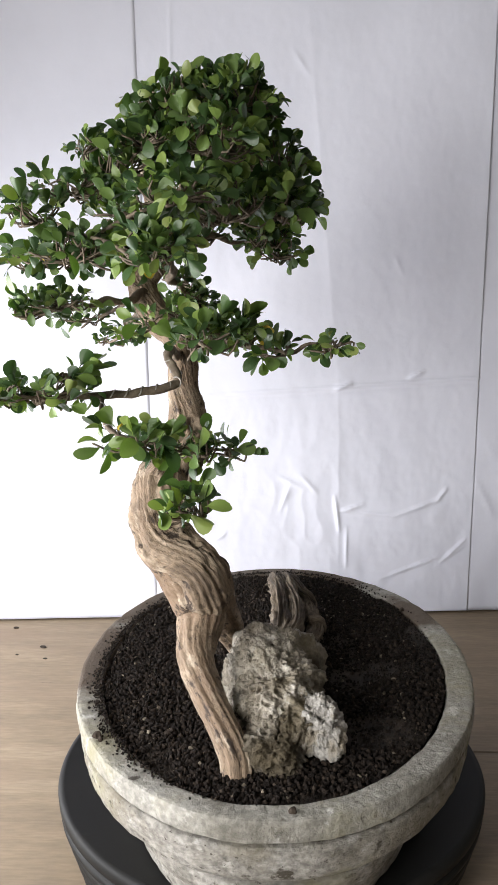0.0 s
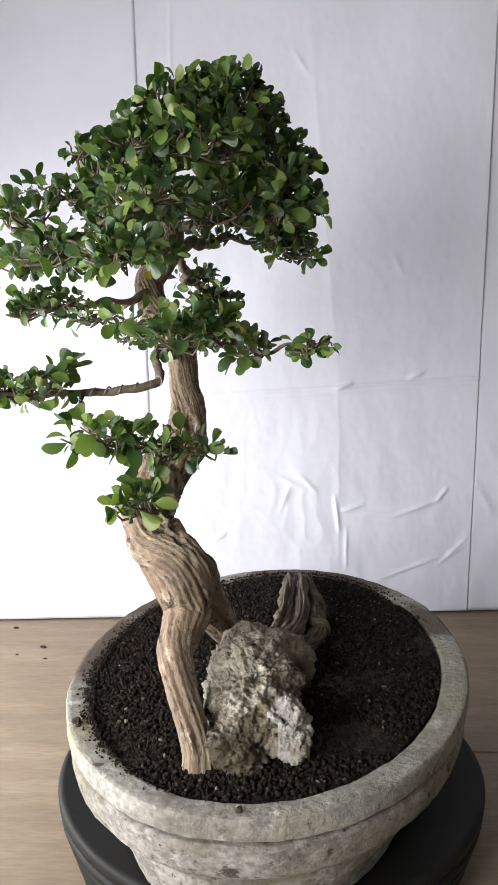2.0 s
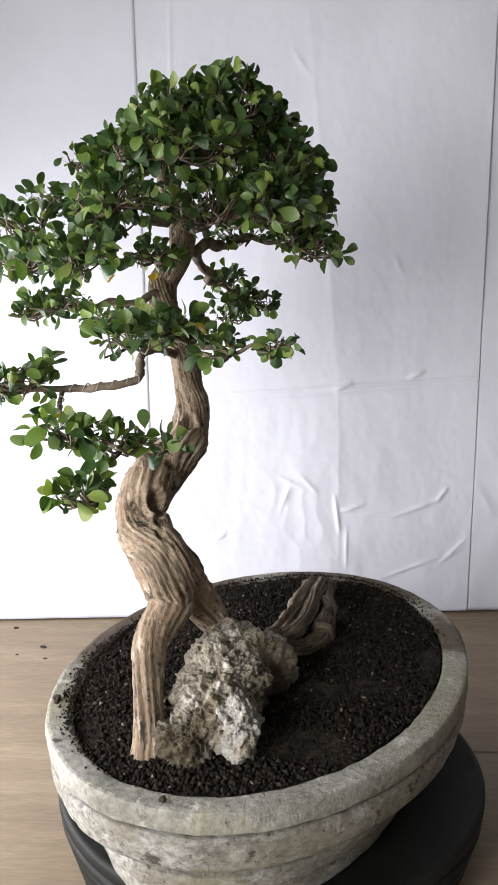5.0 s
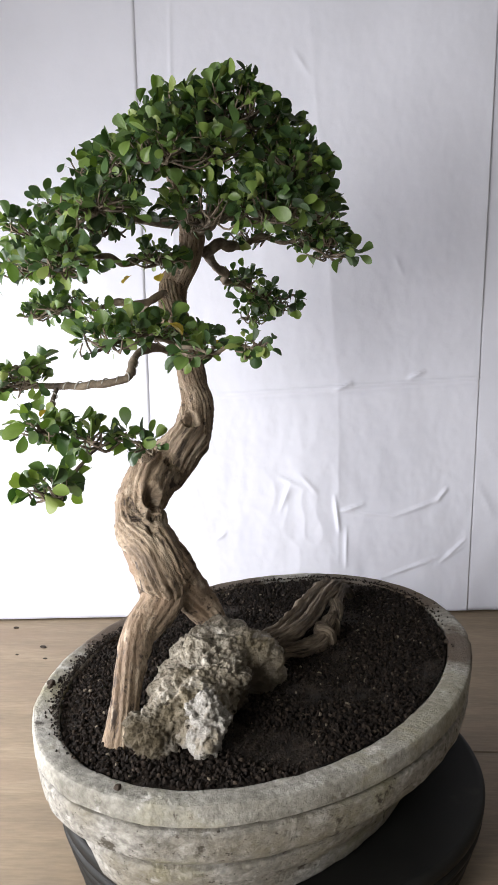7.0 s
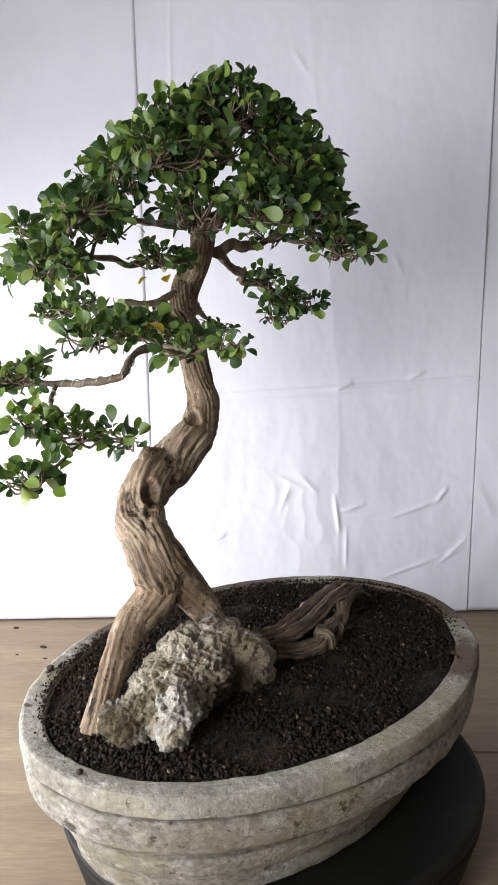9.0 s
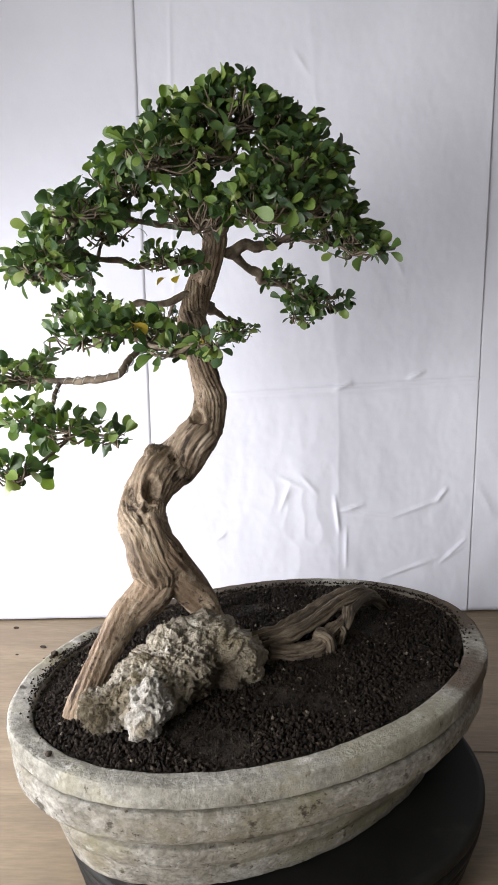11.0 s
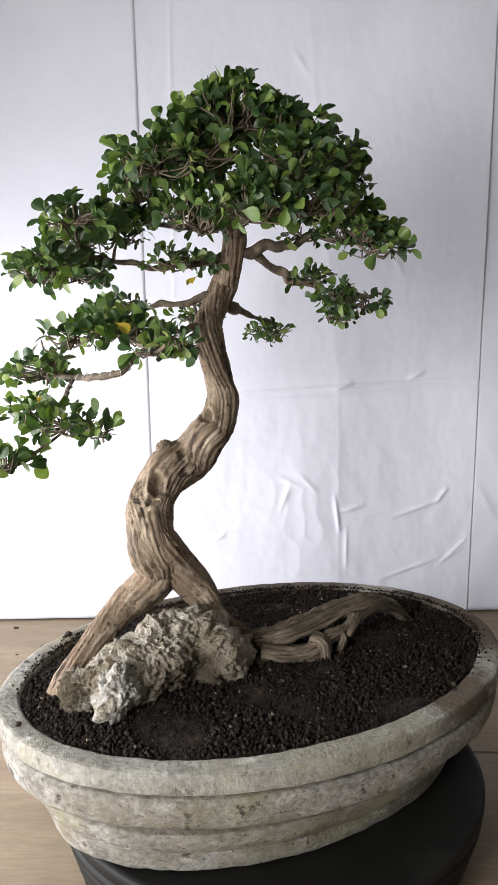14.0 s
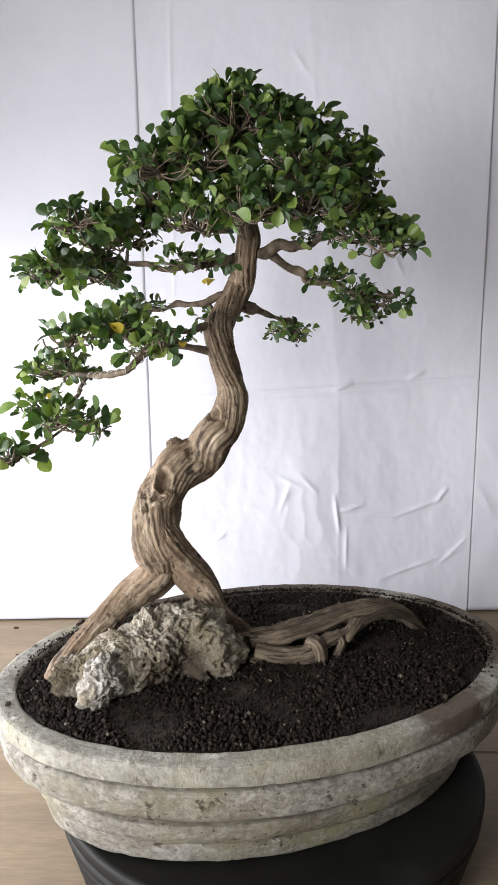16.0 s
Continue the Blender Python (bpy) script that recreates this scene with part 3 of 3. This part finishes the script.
TRUNK = limb("trunk", [(-0.0665, -0.1080, 0.296, 0.0130), (-0.0645, -0.1070, 0.318, 0.0262), (-0.0688, -0.1122, 0.347, 0.0253), (-0.0978, -0.1002, 0.366, 0.0262), (-0.1099, -0.0885, 0.386, 0.0246), (-0.1097, -0.0689, 0.411, 0.0275),
                       (-0.1079, -0.0410, 0.424, 0.0261), (-0.0882, -0.0325, 0.450, 0.0234), (-0.0867, -0.0204, 0.461, 0.0209), (-0.0869, -0.0100, 0.490, 0.0187), (-0.0907, -0.0113, 0.513, 0.0159),
                       (-0.0901, -0.0213, 0.547, 0.0158), (-0.0970, -0.0224, 0.570, 0.0165), (-0.1164, -0.0091, 0.585, 0.0155), (-0.1323, 0.0109, 0.610, 0.0153), (-0.1350, 0.0210, 0.628, 0.0150),
                       (-0.1140, 0.0190, 0.653, 0.0130), (-0.1113, 0.0220, 0.683, 0.0132), (-0.1202, 0.0159, 0.708, 0.0099), (-0.1261, 0.0088, 0.753, 0.0077), (-0.1074, -0.0094, 0.788, 0.0069),
                       (-0.0979, -0.0140, 0.814, 0.0040)], BARK, TREE, sides=112, steps=16, rough=0.09, groove=0.12, ribs=12, twist=9.0, dents=[((-0.079, -0.034, 0.4735), (0.009, 0.009, 0.013), 0.010), ((-0.087, -0.095, 0.400), (0.010, 0.010, 0.018), 0.012), ((-0.078, -0.104, 0.385), (0.008, 0.008, 0.012), 0.008),
                                                                                                                     ((-0.070, -0.119, 0.374), (0.006, 0.006, 0.014), 0.005), ((-0.057, -0.129, 0.359), (0.006, 0.006, 0.012), 0.004), ((-0.106, -0.125, 0.362), (0.004, 0.004, 0.004), 0.003),
                                                                                                                     ((-0.088, -0.062, 0.432), (0.006, 0.006, 0.012), 0.005)])
limb("stub", [(-0.118, -0.066, 0.420, 0.012), (-0.112, -0.072, 0.434, 0.011), (-0.107, -0.076, 0.443, 0.008)], BARK, TREE, "old sawn branch stub", sides=40, steps=10, rough=0.15, groove=0.25, seed=9.0)
limb("root", [(-0.1025, -0.1020, 0.387, 0.0103), (-0.0979, -0.1034, 0.360, 0.0195), (-0.0819, -0.1031, 0.337, 0.0254), (-0.0667, -0.1072, 0.305, 0.0233), (-0.0687, -0.1274, 0.285, 0.0193),
              (-0.0690, -0.1472, 0.274, 0.0172), (-0.0570, -0.1736, 0.258, 0.0148), (-0.0432, -0.1986, 0.242, 0.0133), (-0.0290, -0.2240, 0.225, 0.0130), (-0.0270, -0.2330, 0.208, 0.0150)],
     BARK, TREE, "pale tan root running down over the rock", sides=72, steps=16, rough=0.07, groove=0.11, ribs=8, twist=4.0, seed=3.0)
limb("root", [(-0.0871, -0.0864, 0.384, 0.0087), (-0.0721, -0.1066, 0.360, 0.0152), (-0.0600, -0.1040, 0.340, 0.0215), (-0.0570, -0.0852, 0.311, 0.0208), (-0.0510, -0.0633, 0.283, 0.0190),
              (-0.0379, -0.0459, 0.250, 0.0125), (-0.0303, -0.0139, 0.218, 0.0126), (-0.0277, -0.0062, 0.198, 0.0132)],
     BARK, TREE, "dark root going down behind the rock", sides=72, steps=16, rough=0.07, groove=0.16, ribs=9, twist=5.0, seed=8.0)
# the weathered root lying on the soil: a hollow slab of rope-like strands
for strand, seed in (([(-0.020, -0.058, 0.228, 0.013), (0.002, -0.032, 0.234, 0.012), (0.012, 0.008, 0.238, 0.0115), (0.014, 0.050, 0.244, 0.0115), (0.013, 0.090, 0.250, 0.0110), (0.010, 0.130, 0.248, 0.0105),
                       (0.006, 0.160, 0.240, 0.0085), (0.008, 0.185, 0.222, 0.007), (0.010, 0.200, 0.204, 0.006)], 5.0),
                     ([(0.016, -0.030, 0.238, 0.009), (0.030, 0.006, 0.243, 0.0075), (0.032, 0.046, 0.249, 0.0080), (0.027, 0.088, 0.254, 0.0075), (0.022, 0.130, 0.252, 0.0075), (0.016, 0.165, 0.240, 0.006),
                       (0.014, 0.185, 0.222, 0.005)], 2.0),
                     ([(0.028, -0.028, 0.232, 0.009), (0.045, -0.002, 0.228, 0.0085), (0.052, 0.022, 0.230, 0.008), (0.049, 0.045, 0.238, 0.0075), (0.047, 0.068, 0.243, 0.0060), (0.040, 0.100, 0.250, 0.0055),
                       (0.032, 0.132, 0.250, 0.0055), (0.026, 0.165, 0.236, 0.005), (0.020, 0.197, 0.208, 0.005)], 6.0),
                     ([(0.044, 0.026, 0.240, 0.008), (0.055, 0.033, 0.236, 0.0085), (0.058, 0.034, 0.222, 0.0075), (0.056, 0.034, 0.206, 0.007)], 7.0),
                     ([(0.044, 0.058, 0.242, 0.007), (0.054, 0.062, 0.235, 0.0055), (0.055, 0.054, 0.222, 0.005), (0.054, 0.044, 0.208, 0.006)], 1.0),
                     ([(0.028, -0.036, 0.222, 0.008), (0.043, -0.012, 0.215, 0.006), (0.052, 0.012, 0.213, 0.005), (0.058, 0.030, 0.211, 0.005)], 3.0),
                     ([(0.040, 0.088, 0.251, 0.006), (0.050, 0.076, 0.246, 0.0055), (0.053, 0.067, 0.238, 0.004)], 8.0)):
    limb("surface_root", strand, DEADWOOD, TREE, "weathered grey-brown root strand lying across the soil", sides=44, steps=16, rough=0.26, groove=0.45, ribs=9, twist=4.0, seed=seed)


# ---- leaves
def leaf_shape(wide, fold, curl, tip):
    """A small rounded leaf one unit long along x, with a folded midrib, a curl and a short stalk."""
    prof = [(0.0, 0.03), (0.15, 0.03), (0.28, 0.17), (0.45, 0.37), (0.63, 0.49), (0.80, 0.49), (0.93, 0.34), (1.0, tip)]
    verts, faces = [], []
    for x, w in prof:
        w *= wide
        z = curl * (x * x - 0.25 * x)
        for side in (-1, -0.5, 0, 0.5, 1):
            verts.append((x, side * w, z + abs(side) * w * fold - 0.10 * abs(side) ** 2 * w))
    for k in range(len(prof) - 1):
        for j in range(4):
            a = k * 5 + j
            faces.append((a, a + 5, a + 6, a + 1))
    return np.array(verts), np.array(faces)


SHAPES = [leaf_shape(0.70, 0.55, -0.40, 0.14), leaf_shape(0.82, 0.70, -0.15, 0.16), leaf_shape(0.60, 0.40, -0.75, 0.12), leaf_shape(0.72, 0.95, 0.25, 0.15), leaf_shape(0.62, 0.15, -0.50, 0.12)]
LEAVES = []          # (shape, place, turn, size)
RNG = np.random.default_rng(11)


def leaf_turn(out, up):
    """A turn that lays a leaf's length along out, its face towards up."""
    x = out / np.linalg.norm(out)
    z = up - x * (up @ x)
    z /= np.linalg.norm(z) + 1e-9
    return np.stack([x, np.cross(z, x), z], 1)


def sprig(at, way, count, size):
    """A small shoot whose leaves stand round its end."""
    way = way / (np.linalg.norm(way) + 1e-9)
    for k in range(count):
        r = RNG.normal(0, 1, 3)
        out = way * RNG.uniform(0.1, 1.0) + r * 0.62 + np.array((0, 0, 0.12))
        up = np.array((0, 0, 1.0)) + RNG.normal(0, 0.85, 3)
        p = at + way * RNG.uniform(-0.010, 0.004) + r * 0.0022
        LEAVES.append((int(RNG.integers(0, 5)), p, leaf_turn(out, up), size * RNG.choice((0.55, 0.78, 0.98, 1.2), p=(0.25, 0.35, 0.28, 0.12)) * RNG.uniform(0.9, 1.1)))


def bough(rows, pads, label="", bend=0.0026):
    """A branch along rows of x, y, z, radius, with pads of foliage: (centre, radii, shoots, leaf length). Twigs run from the branch to each shoot."""
    fine = spline(rows, 3)
    fine[1:-1, :3] += RNG.normal(0, 1.0, (len(fine) - 2, 3)) * bend
    fine[:, 3] *= RNG.uniform(0.62, 0.88, len(fine))
    rows = [tuple(r) for r in fine]
    verts, faces = limb_arrays(rows, sides=14, steps=5, rough=0.42, groove=0.22, seed=rows[0][2] * 50)
    verts, faces = list(verts), list(faces)
    line = spline(rows, 4)
    for centre, radii, shoots, size in pads:
        c, r = np.array(centre), np.array(radii)
        hub_i = int(np.argmin(np.linalg.norm(line[:, :3] - c, axis=1)))
        stem = [tuple(line[hub_i, :3]) + (min(line[hub_i, 3], 0.0024),), tuple((line[hub_i, :3] + c) / 2 + RNG.normal(0, 0.004, 3)) + (0.0018,), tuple(c - (0, 0, r[2] * 0.4)) + (0.0014,)]
        if np.linalg.norm(line[hub_i, :3] - c) > 0.008:
            v, f = limb_arrays(stem, sides=7, steps=4, rough=0.2, offset=len(verts))
            verts += list(v)
            faces += list(f)
        subs = [c + r * RNG.uniform(-0.55, 0.55, 3) * (1, 1, 0.4) - (0, 0, r[2] * 0.3) for _ in range(max(2, shoots // 7))]
        for s in subs:
            v, f = limb_arrays([(*(c - (0, 0, r[2] * 0.4)), 0.0016), (*((c + s) / 2 + RNG.normal(0, 0.003, 3)), 0.0013), (*s, 0.0010)], sides=5, steps=3, offset=len(verts))
            verts += list(v)
            faces += list(f)
        for _ in range(shoots):
            d = RNG.normal(0, 1, 3)
            d /= np.linalg.norm(d)
            d[2] = abs(d[2]) * 1.0 - 0.28
            p = c + d * r * RNG.uniform(0.45, 1.0) ** 0.5
            s = min(subs, key=lambda q: np.linalg.norm(q - p))
            s = s + (c - (0, 0, r[2] * 0.4) - s) * RNG.uniform(0, 0.75)
            m = (s + p) / 2 + RNG.normal(0, 0.0045, 3) - (0, 0, 0.003)
            v, f = limb_arrays([(*s, 0.0012), (*m, 0.0010), (*p, 0.0008)], sides=4, steps=2, offset=len(verts))
            verts += list(v)
            faces += list(f)
            sprig(p, (p - s) + d * 0.01, int(RNG.integers(3, 6)), size)
    return from_arrays("branch", verts, faces, TWIG, TREE, label)


def training_wire(rows, first, last, turns, branch):
    """A thin wire coiled round a stretch of a branch."""
    line = spline(rows, 30)
    n = len(line)
    line = line[int(first * n):int(last * n)]
    coil = []
    for k in np.linspace(0, len(line) - 1, turns * 10).astype(int):
        a = 2 * math.pi * turns * k / (len(line) - 1)
        way = line[min(k + 1, len(line) - 1), :3] - line[max(k - 1, 0), :3]
        u = np.cross(way, (0, 0, 1.0))
        u /= np.linalg.norm(u) + 1e-9
        w = np.cross(u, way)
        w /= np.linalg.norm(w) + 1e-9
        coil.append((*(line[k, :3] + (line[k, 3] * 0.72 + 0.0003) * (math.cos(a) * u + math.sin(a) * w)), 0.0007))
    v, f = limb_arrays(coil, sides=6, steps=2)
    return from_arrays("wire", v, f, WIRE, branch, "dull aluminium training wire")


bough([(-0.115, 0.010, 0.715, 0.006), (-0.09, -0.01, 0.745, 0.004), (-0.06, -0.02, 0.770, 0.002)],
      [((-0.085, -0.025, 0.790), (0.0535, 0.0589, 0.0364), 57, 0.0171), ((-0.040, -0.015, 0.795), (0.0481, 0.0589, 0.0364), 54, 0.0171), ((-0.105, -0.040, 0.755), (0.0428, 0.0589, 0.0375), 37, 0.0171),
       ((-0.050, -0.055, 0.750), (0.0589, 0.0481, 0.0375), 42, 0.0171),
       ((-0.055, -0.100, 0.742), (0.0449, 0.0449, 0.0321), 33, 0.0171), ((-0.102, -0.092, 0.744), (0.0364, 0.0364, 0.0235), 22, 0.0173), ((-0.022, 0.004, 0.788), (0.0321, 0.0428, 0.0257), 20, 0.0171), ((-0.025, 0.050, 0.780), (0.0364, 0.0481, 0.0268), 24, 0.0171)], "branches inside the crown's top")
bough([(-0.116, 0.018, 0.690, 0.007), (-0.07, 0.03, 0.715, 0.005), (-0.02, 0.04, 0.735, 0.003)],
      [((0.000, 0.042, 0.745), (0.0449, 0.0642, 0.0428), 54, 0.0171), ((0.014, 0.040, 0.705), (0.0385, 0.0749, 0.0375), 50, 0.0171), ((-0.05, 0.07, 0.74), (0.0428, 0.0535, 0.0375), 35, 0.0171), ((-0.015, 0.085, 0.765), (0.0342, 0.0428, 0.0268), 28, 0.0171), ((-0.020, 0.106, 0.733), (0.0300, 0.0321, 0.0235), 20, 0.0171)])
bough([(-0.117, 0.022, 0.676, 0.008), (-0.06, 0.0, 0.690, 0.005), (-0.02, -0.02, 0.690, 0.003)],
      [((0.012, -0.022, 0.696), (0.0385, 0.0481, 0.0375), 42, 0.0181), ((-0.040, -0.060, 0.690), (0.0481, 0.0481, 0.0375), 42, 0.0181)])
bough([(-0.105, 0.030, 0.660, 0.009), (-0.095, 0.065, 0.667, 0.0075), (-0.075, 0.095, 0.676, 0.0055), (-0.03, 0.125, 0.678, 0.003)],
      [((0.012, 0.122, 0.662), (0.0278, 0.0449, 0.0171), 18, 0.0173), ((-0.005, 0.125, 0.676), (0.0407, 0.0481, 0.0235), 42, 0.0171), ((-0.030, 0.105, 0.705), (0.0428, 0.0535, 0.0268), 32, 0.0171), ((-0.075, 0.10, 0.685), (0.0321, 0.0321, 0.0161), 13, 0.0153)])
bough([(-0.105, 0.045, 0.662, 0.008), (-0.112, 0.080, 0.640, 0.0065), (-0.112, 0.12, 0.628, 0.005), (-0.095, 0.18, 0.615, 0.003), (-0.075, 0.225, 0.612, 0.0015)],
      [((-0.126, 0.188, 0.588), (0.026, 0.030, 0.010), 12, 0.0140), ((-0.100, 0.158, 0.614), (0.026, 0.030, 0.014), 11, 0.0150), ((-0.095, 0.190, 0.604), (0.026, 0.045, 0.014), 29, 0.0146), ((-0.110, 0.135, 0.635), (0.022, 0.035, 0.014), 15, 0.0146)])
bough([(-0.130, 0.020, 0.600, 0.008), (-0.150, 0.060, 0.592, 0.0055), (-0.170, 0.110, 0.580, 0.003)],
      [((-0.165, 0.100, 0.568), (0.030, 0.036, 0.012), 15, 0.0132), ((-0.196, 0.122, 0.560), (0.020, 0.014, 0.008), 6, 0.0132)])
bough([(-0.120, 0.005, 0.690, 0.007), (-0.145, -0.045, 0.692, 0.0055), (-0.175, -0.095, 0.694, 0.003)],
      [((-0.176, -0.098, 0.702), (0.044, 0.038, 0.016), 36, 0.0155), ((-0.132, -0.078, 0.726), (0.035, 0.04, 0.020), 24, 0.0155), ((-0.108, -0.112, 0.742), (0.026, 0.026, 0.015), 14, 0.0160), ((-0.168, -0.092, 0.738), (0.024, 0.022, 0.013), 11, 0.0155)])
bough([(-0.122, 0.010, 0.655, 0.008), (-0.130, -0.070, 0.645, 0.0055), (-0.145, -0.130, 0.650, 0.004), (-0.165, -0.175, 0.655, 0.002)],
      [((-0.155, -0.160, 0.640), (0.050, 0.045, 0.020), 47, 0.0155), ((-0.090, -0.200, 0.640), (0.035, 0.035, 0.020), 28, 0.0155), ((-0.075, -0.180, 0.684), (0.040, 0.035, 0.022), 35, 0.0163),
       ((-0.120, -0.120, 0.675), (0.04, 0.04, 0.02), 22, 0.0155),
       ((-0.205, -0.132, 0.676), (0.030, 0.030, 0.020), 16, 0.0160), ((-0.195, -0.140, 0.637), (0.040, 0.040, 0.018), 20, 0.0155), ((-0.096, -0.222, 0.630), (0.026, 0.022, 0.012), 12, 0.0155), ((-0.118, -0.028, 0.650), (0.024, 0.030, 0.013), 9, 0.0150), ((-0.105, -0.060, 0.648), (0.030, 0.030, 0.014), 11, 0.0146)])
bough([(-0.128, 0.000, 0.610, 0.007), (-0.150, -0.040, 0.605, 0.005), (-0.190, -0.075, 0.600, 0.003), (-0.225, -0.095, 0.600, 0.0015)],
      [((-0.200, 0.015, 0.588), (0.034, 0.040, 0.014), 12, 0.0145), ((-0.215, -0.110, 0.592), (0.026, 0.026, 0.012), 9, 0.0150), ((-0.200, -0.085, 0.600), (0.040, 0.040, 0.014), 25, 0.0138)])
bough([(-0.110, -0.014, 0.570, 0.007), (-0.085, -0.060, 0.575, 0.005), (-0.050, -0.120, 0.568, 0.0035), (0.0, -0.140, 0.558, 0.0025), (0.060, -0.132, 0.558, 0.0015)],
      [((-0.098, -0.150, 0.584), (0.028, 0.028, 0.012), 10, 0.0155), ((-0.015, -0.100, 0.566), (0.022, 0.022, 0.010), 7, 0.0155), ((-0.045, -0.150, 0.575), (0.040, 0.042, 0.018), 37, 0.0163), ((-0.05, -0.20, 0.568), (0.03, 0.03, 0.014), 15, 0.0155), ((0.010, -0.140, 0.556), (0.022, 0.02, 0.012), 10, 0.0155),
       ((0.058, -0.130, 0.560), (0.022, 0.018, 0.012), 11, 0.0129)])
LONG_BRANCH = bough([(-0.095, -0.020, 0.545, 0.007), (-0.094, -0.075, 0.556, 0.006), (-0.093, -0.108, 0.549, 0.0055), (-0.082, -0.135, 0.530, 0.0055), (-0.110, -0.155, 0.524, 0.005), (-0.142, -0.168, 0.522, 0.004),
       (-0.185, -0.190, 0.522, 0.0028), (-0.23, -0.21, 0.525, 0.0015)],
      [((-0.190, -0.195, 0.524), (0.050, 0.045, 0.016), 32, 0.0163), ((-0.160, -0.188, 0.538), (0.022, 0.022, 0.012), 6, 0.0163)], "long bare branch reaching out, leafy at its end", bend=0.0004)
HANGING_TWIG = bough([(-0.142, -0.168, 0.521, 0.0035), (-0.138, -0.180, 0.500, 0.0032), (-0.115, -0.195, 0.488, 0.0028), (-0.05, -0.195, 0.480, 0.0016), (-0.012, -0.168, 0.474, 0.0005)],
      [((-0.105, -0.222, 0.492), (0.034, 0.030, 0.016), 15, 0.0172), ((-0.062, -0.202, 0.482), (0.034, 0.032, 0.014), 16, 0.0172), ((-0.032, -0.176, 0.474), (0.018, 0.020, 0.010), 6, 0.0155),
       ((-0.060, -0.262, 0.449), (0.022, 0.026, 0.020), 13, 0.0180)], "hanging twig with a small pad of leaves", bend=0.0004)
training_wire([(-0.093, -0.108, 0.549, 0.0052), (-0.082, -0.135, 0.530, 0.0050), (-0.110, -0.155, 0.524, 0.0046), (-0.142, -0.168, 0.522, 0.0038)], 0.05, 0.98, 8, LONG_BRANCH)
training_wire([(-0.142, -0.168, 0.521, 0.0034), (-0.138, -0.180, 0.500, 0.0030), (-0.115, -0.195, 0.488, 0.0026)], 0.1, 0.9, 5, HANGING_TWIG)


def leaves():
    order = sorted(range(len(LEAVES)), key=lambda k: -(LEAVES[k][1][0] - LEAVES[k][1][1] + 0.3 * LEAVES[k][1][2]))
    single = set(order[::max(1, len(order) // 560)][:280])
    meshes = []
    for v, f in SHAPES:
        m = bpy.data.meshes.new("leaf")
        m.from_pydata([tuple(x) for x in v], [], [tuple(x) for x in f])
        m.shade_smooth()
        m.materials.append(LEAF_PIECE)
        meshes.append(m)
    z = TREE.location.z
    allv, allf, n = [], [], 0
    for k, (shape, p, turn, size) in enumerate(LEAVES):
        if k in single:
            ob = new("leaf", meshes[shape])
            ob.parent = TREE
            m = Matrix(turn.tolist()).to_4x4()
            ob.matrix_basis = Matrix.Translation((p[0], p[1], p[2] - z)) @ m @ Matrix.Diagonal((size, size, size, 1))
        else:
            v, f = SHAPES[shape]
            allv.append((v * size) @ turn.T + p)
            allf.append(f + n)
            n += len(v)
    from_arrays("crown", np.vstack(allv), np.vstack(allf), LEAF, TREE, "dense small glossy green leaves", kind="stuff")
    ym = bpy.data.meshes.new("yellow_leaf")
    ym.from_pydata([tuple(x) for x in SHAPES[1][0]], [], [tuple(x) for x in SHAPES[1][1]])
    ym.shade_smooth()
    ym.materials.append(YELLOW)
    for x, y, zz, s, a in ((-0.010, -0.168, 0.583, 0.018, 40), (-0.020, -0.150, 0.580, 0.014, 200), (-0.180, -0.175, 0.642, 0.014, 120), (-0.125, -0.020, 0.635, 0.015, 300), (-0.112, -0.208, 0.506, 0.012, 220),
                           (-0.012, -0.088, 0.566, 0.014, 330), (-0.190, 0.010, 0.636, 0.015, 250), (-0.170, -0.150, 0.655, 0.013, 60)):
        ob = new("leaf", ym)
        ob.parent = TREE
        ob.matrix_basis = pose(x, y, zz - z, 20, 35, a) @ Matrix.Diagonal((s, s, s, 1))
        tagged(ob, "yellowed leaf")


leaves()


# ---------------------------------------------------------------- what turns
TURN = (0.0, -4.1, -8.2, -12.4, -16.5, -20.5, -24.55, -28.65, -32.75, -36.85, -41.0, -45.25, -49.5, -53.75, -57.95, -62.2, -66.5)


def motions():
    """The turntable turns slowly, and carries the pot, its soil, the rock and the tree."""
    for ob in (TURNTABLE, POT, SOIL, ROCK, TREE):
        z = ob.location.z
        walk(ob, [(t / 2, pose(0, 0, z, 0, 0, float(np.interp(t / 2, range(17), TURN)))) for t in range(33)])


motions()
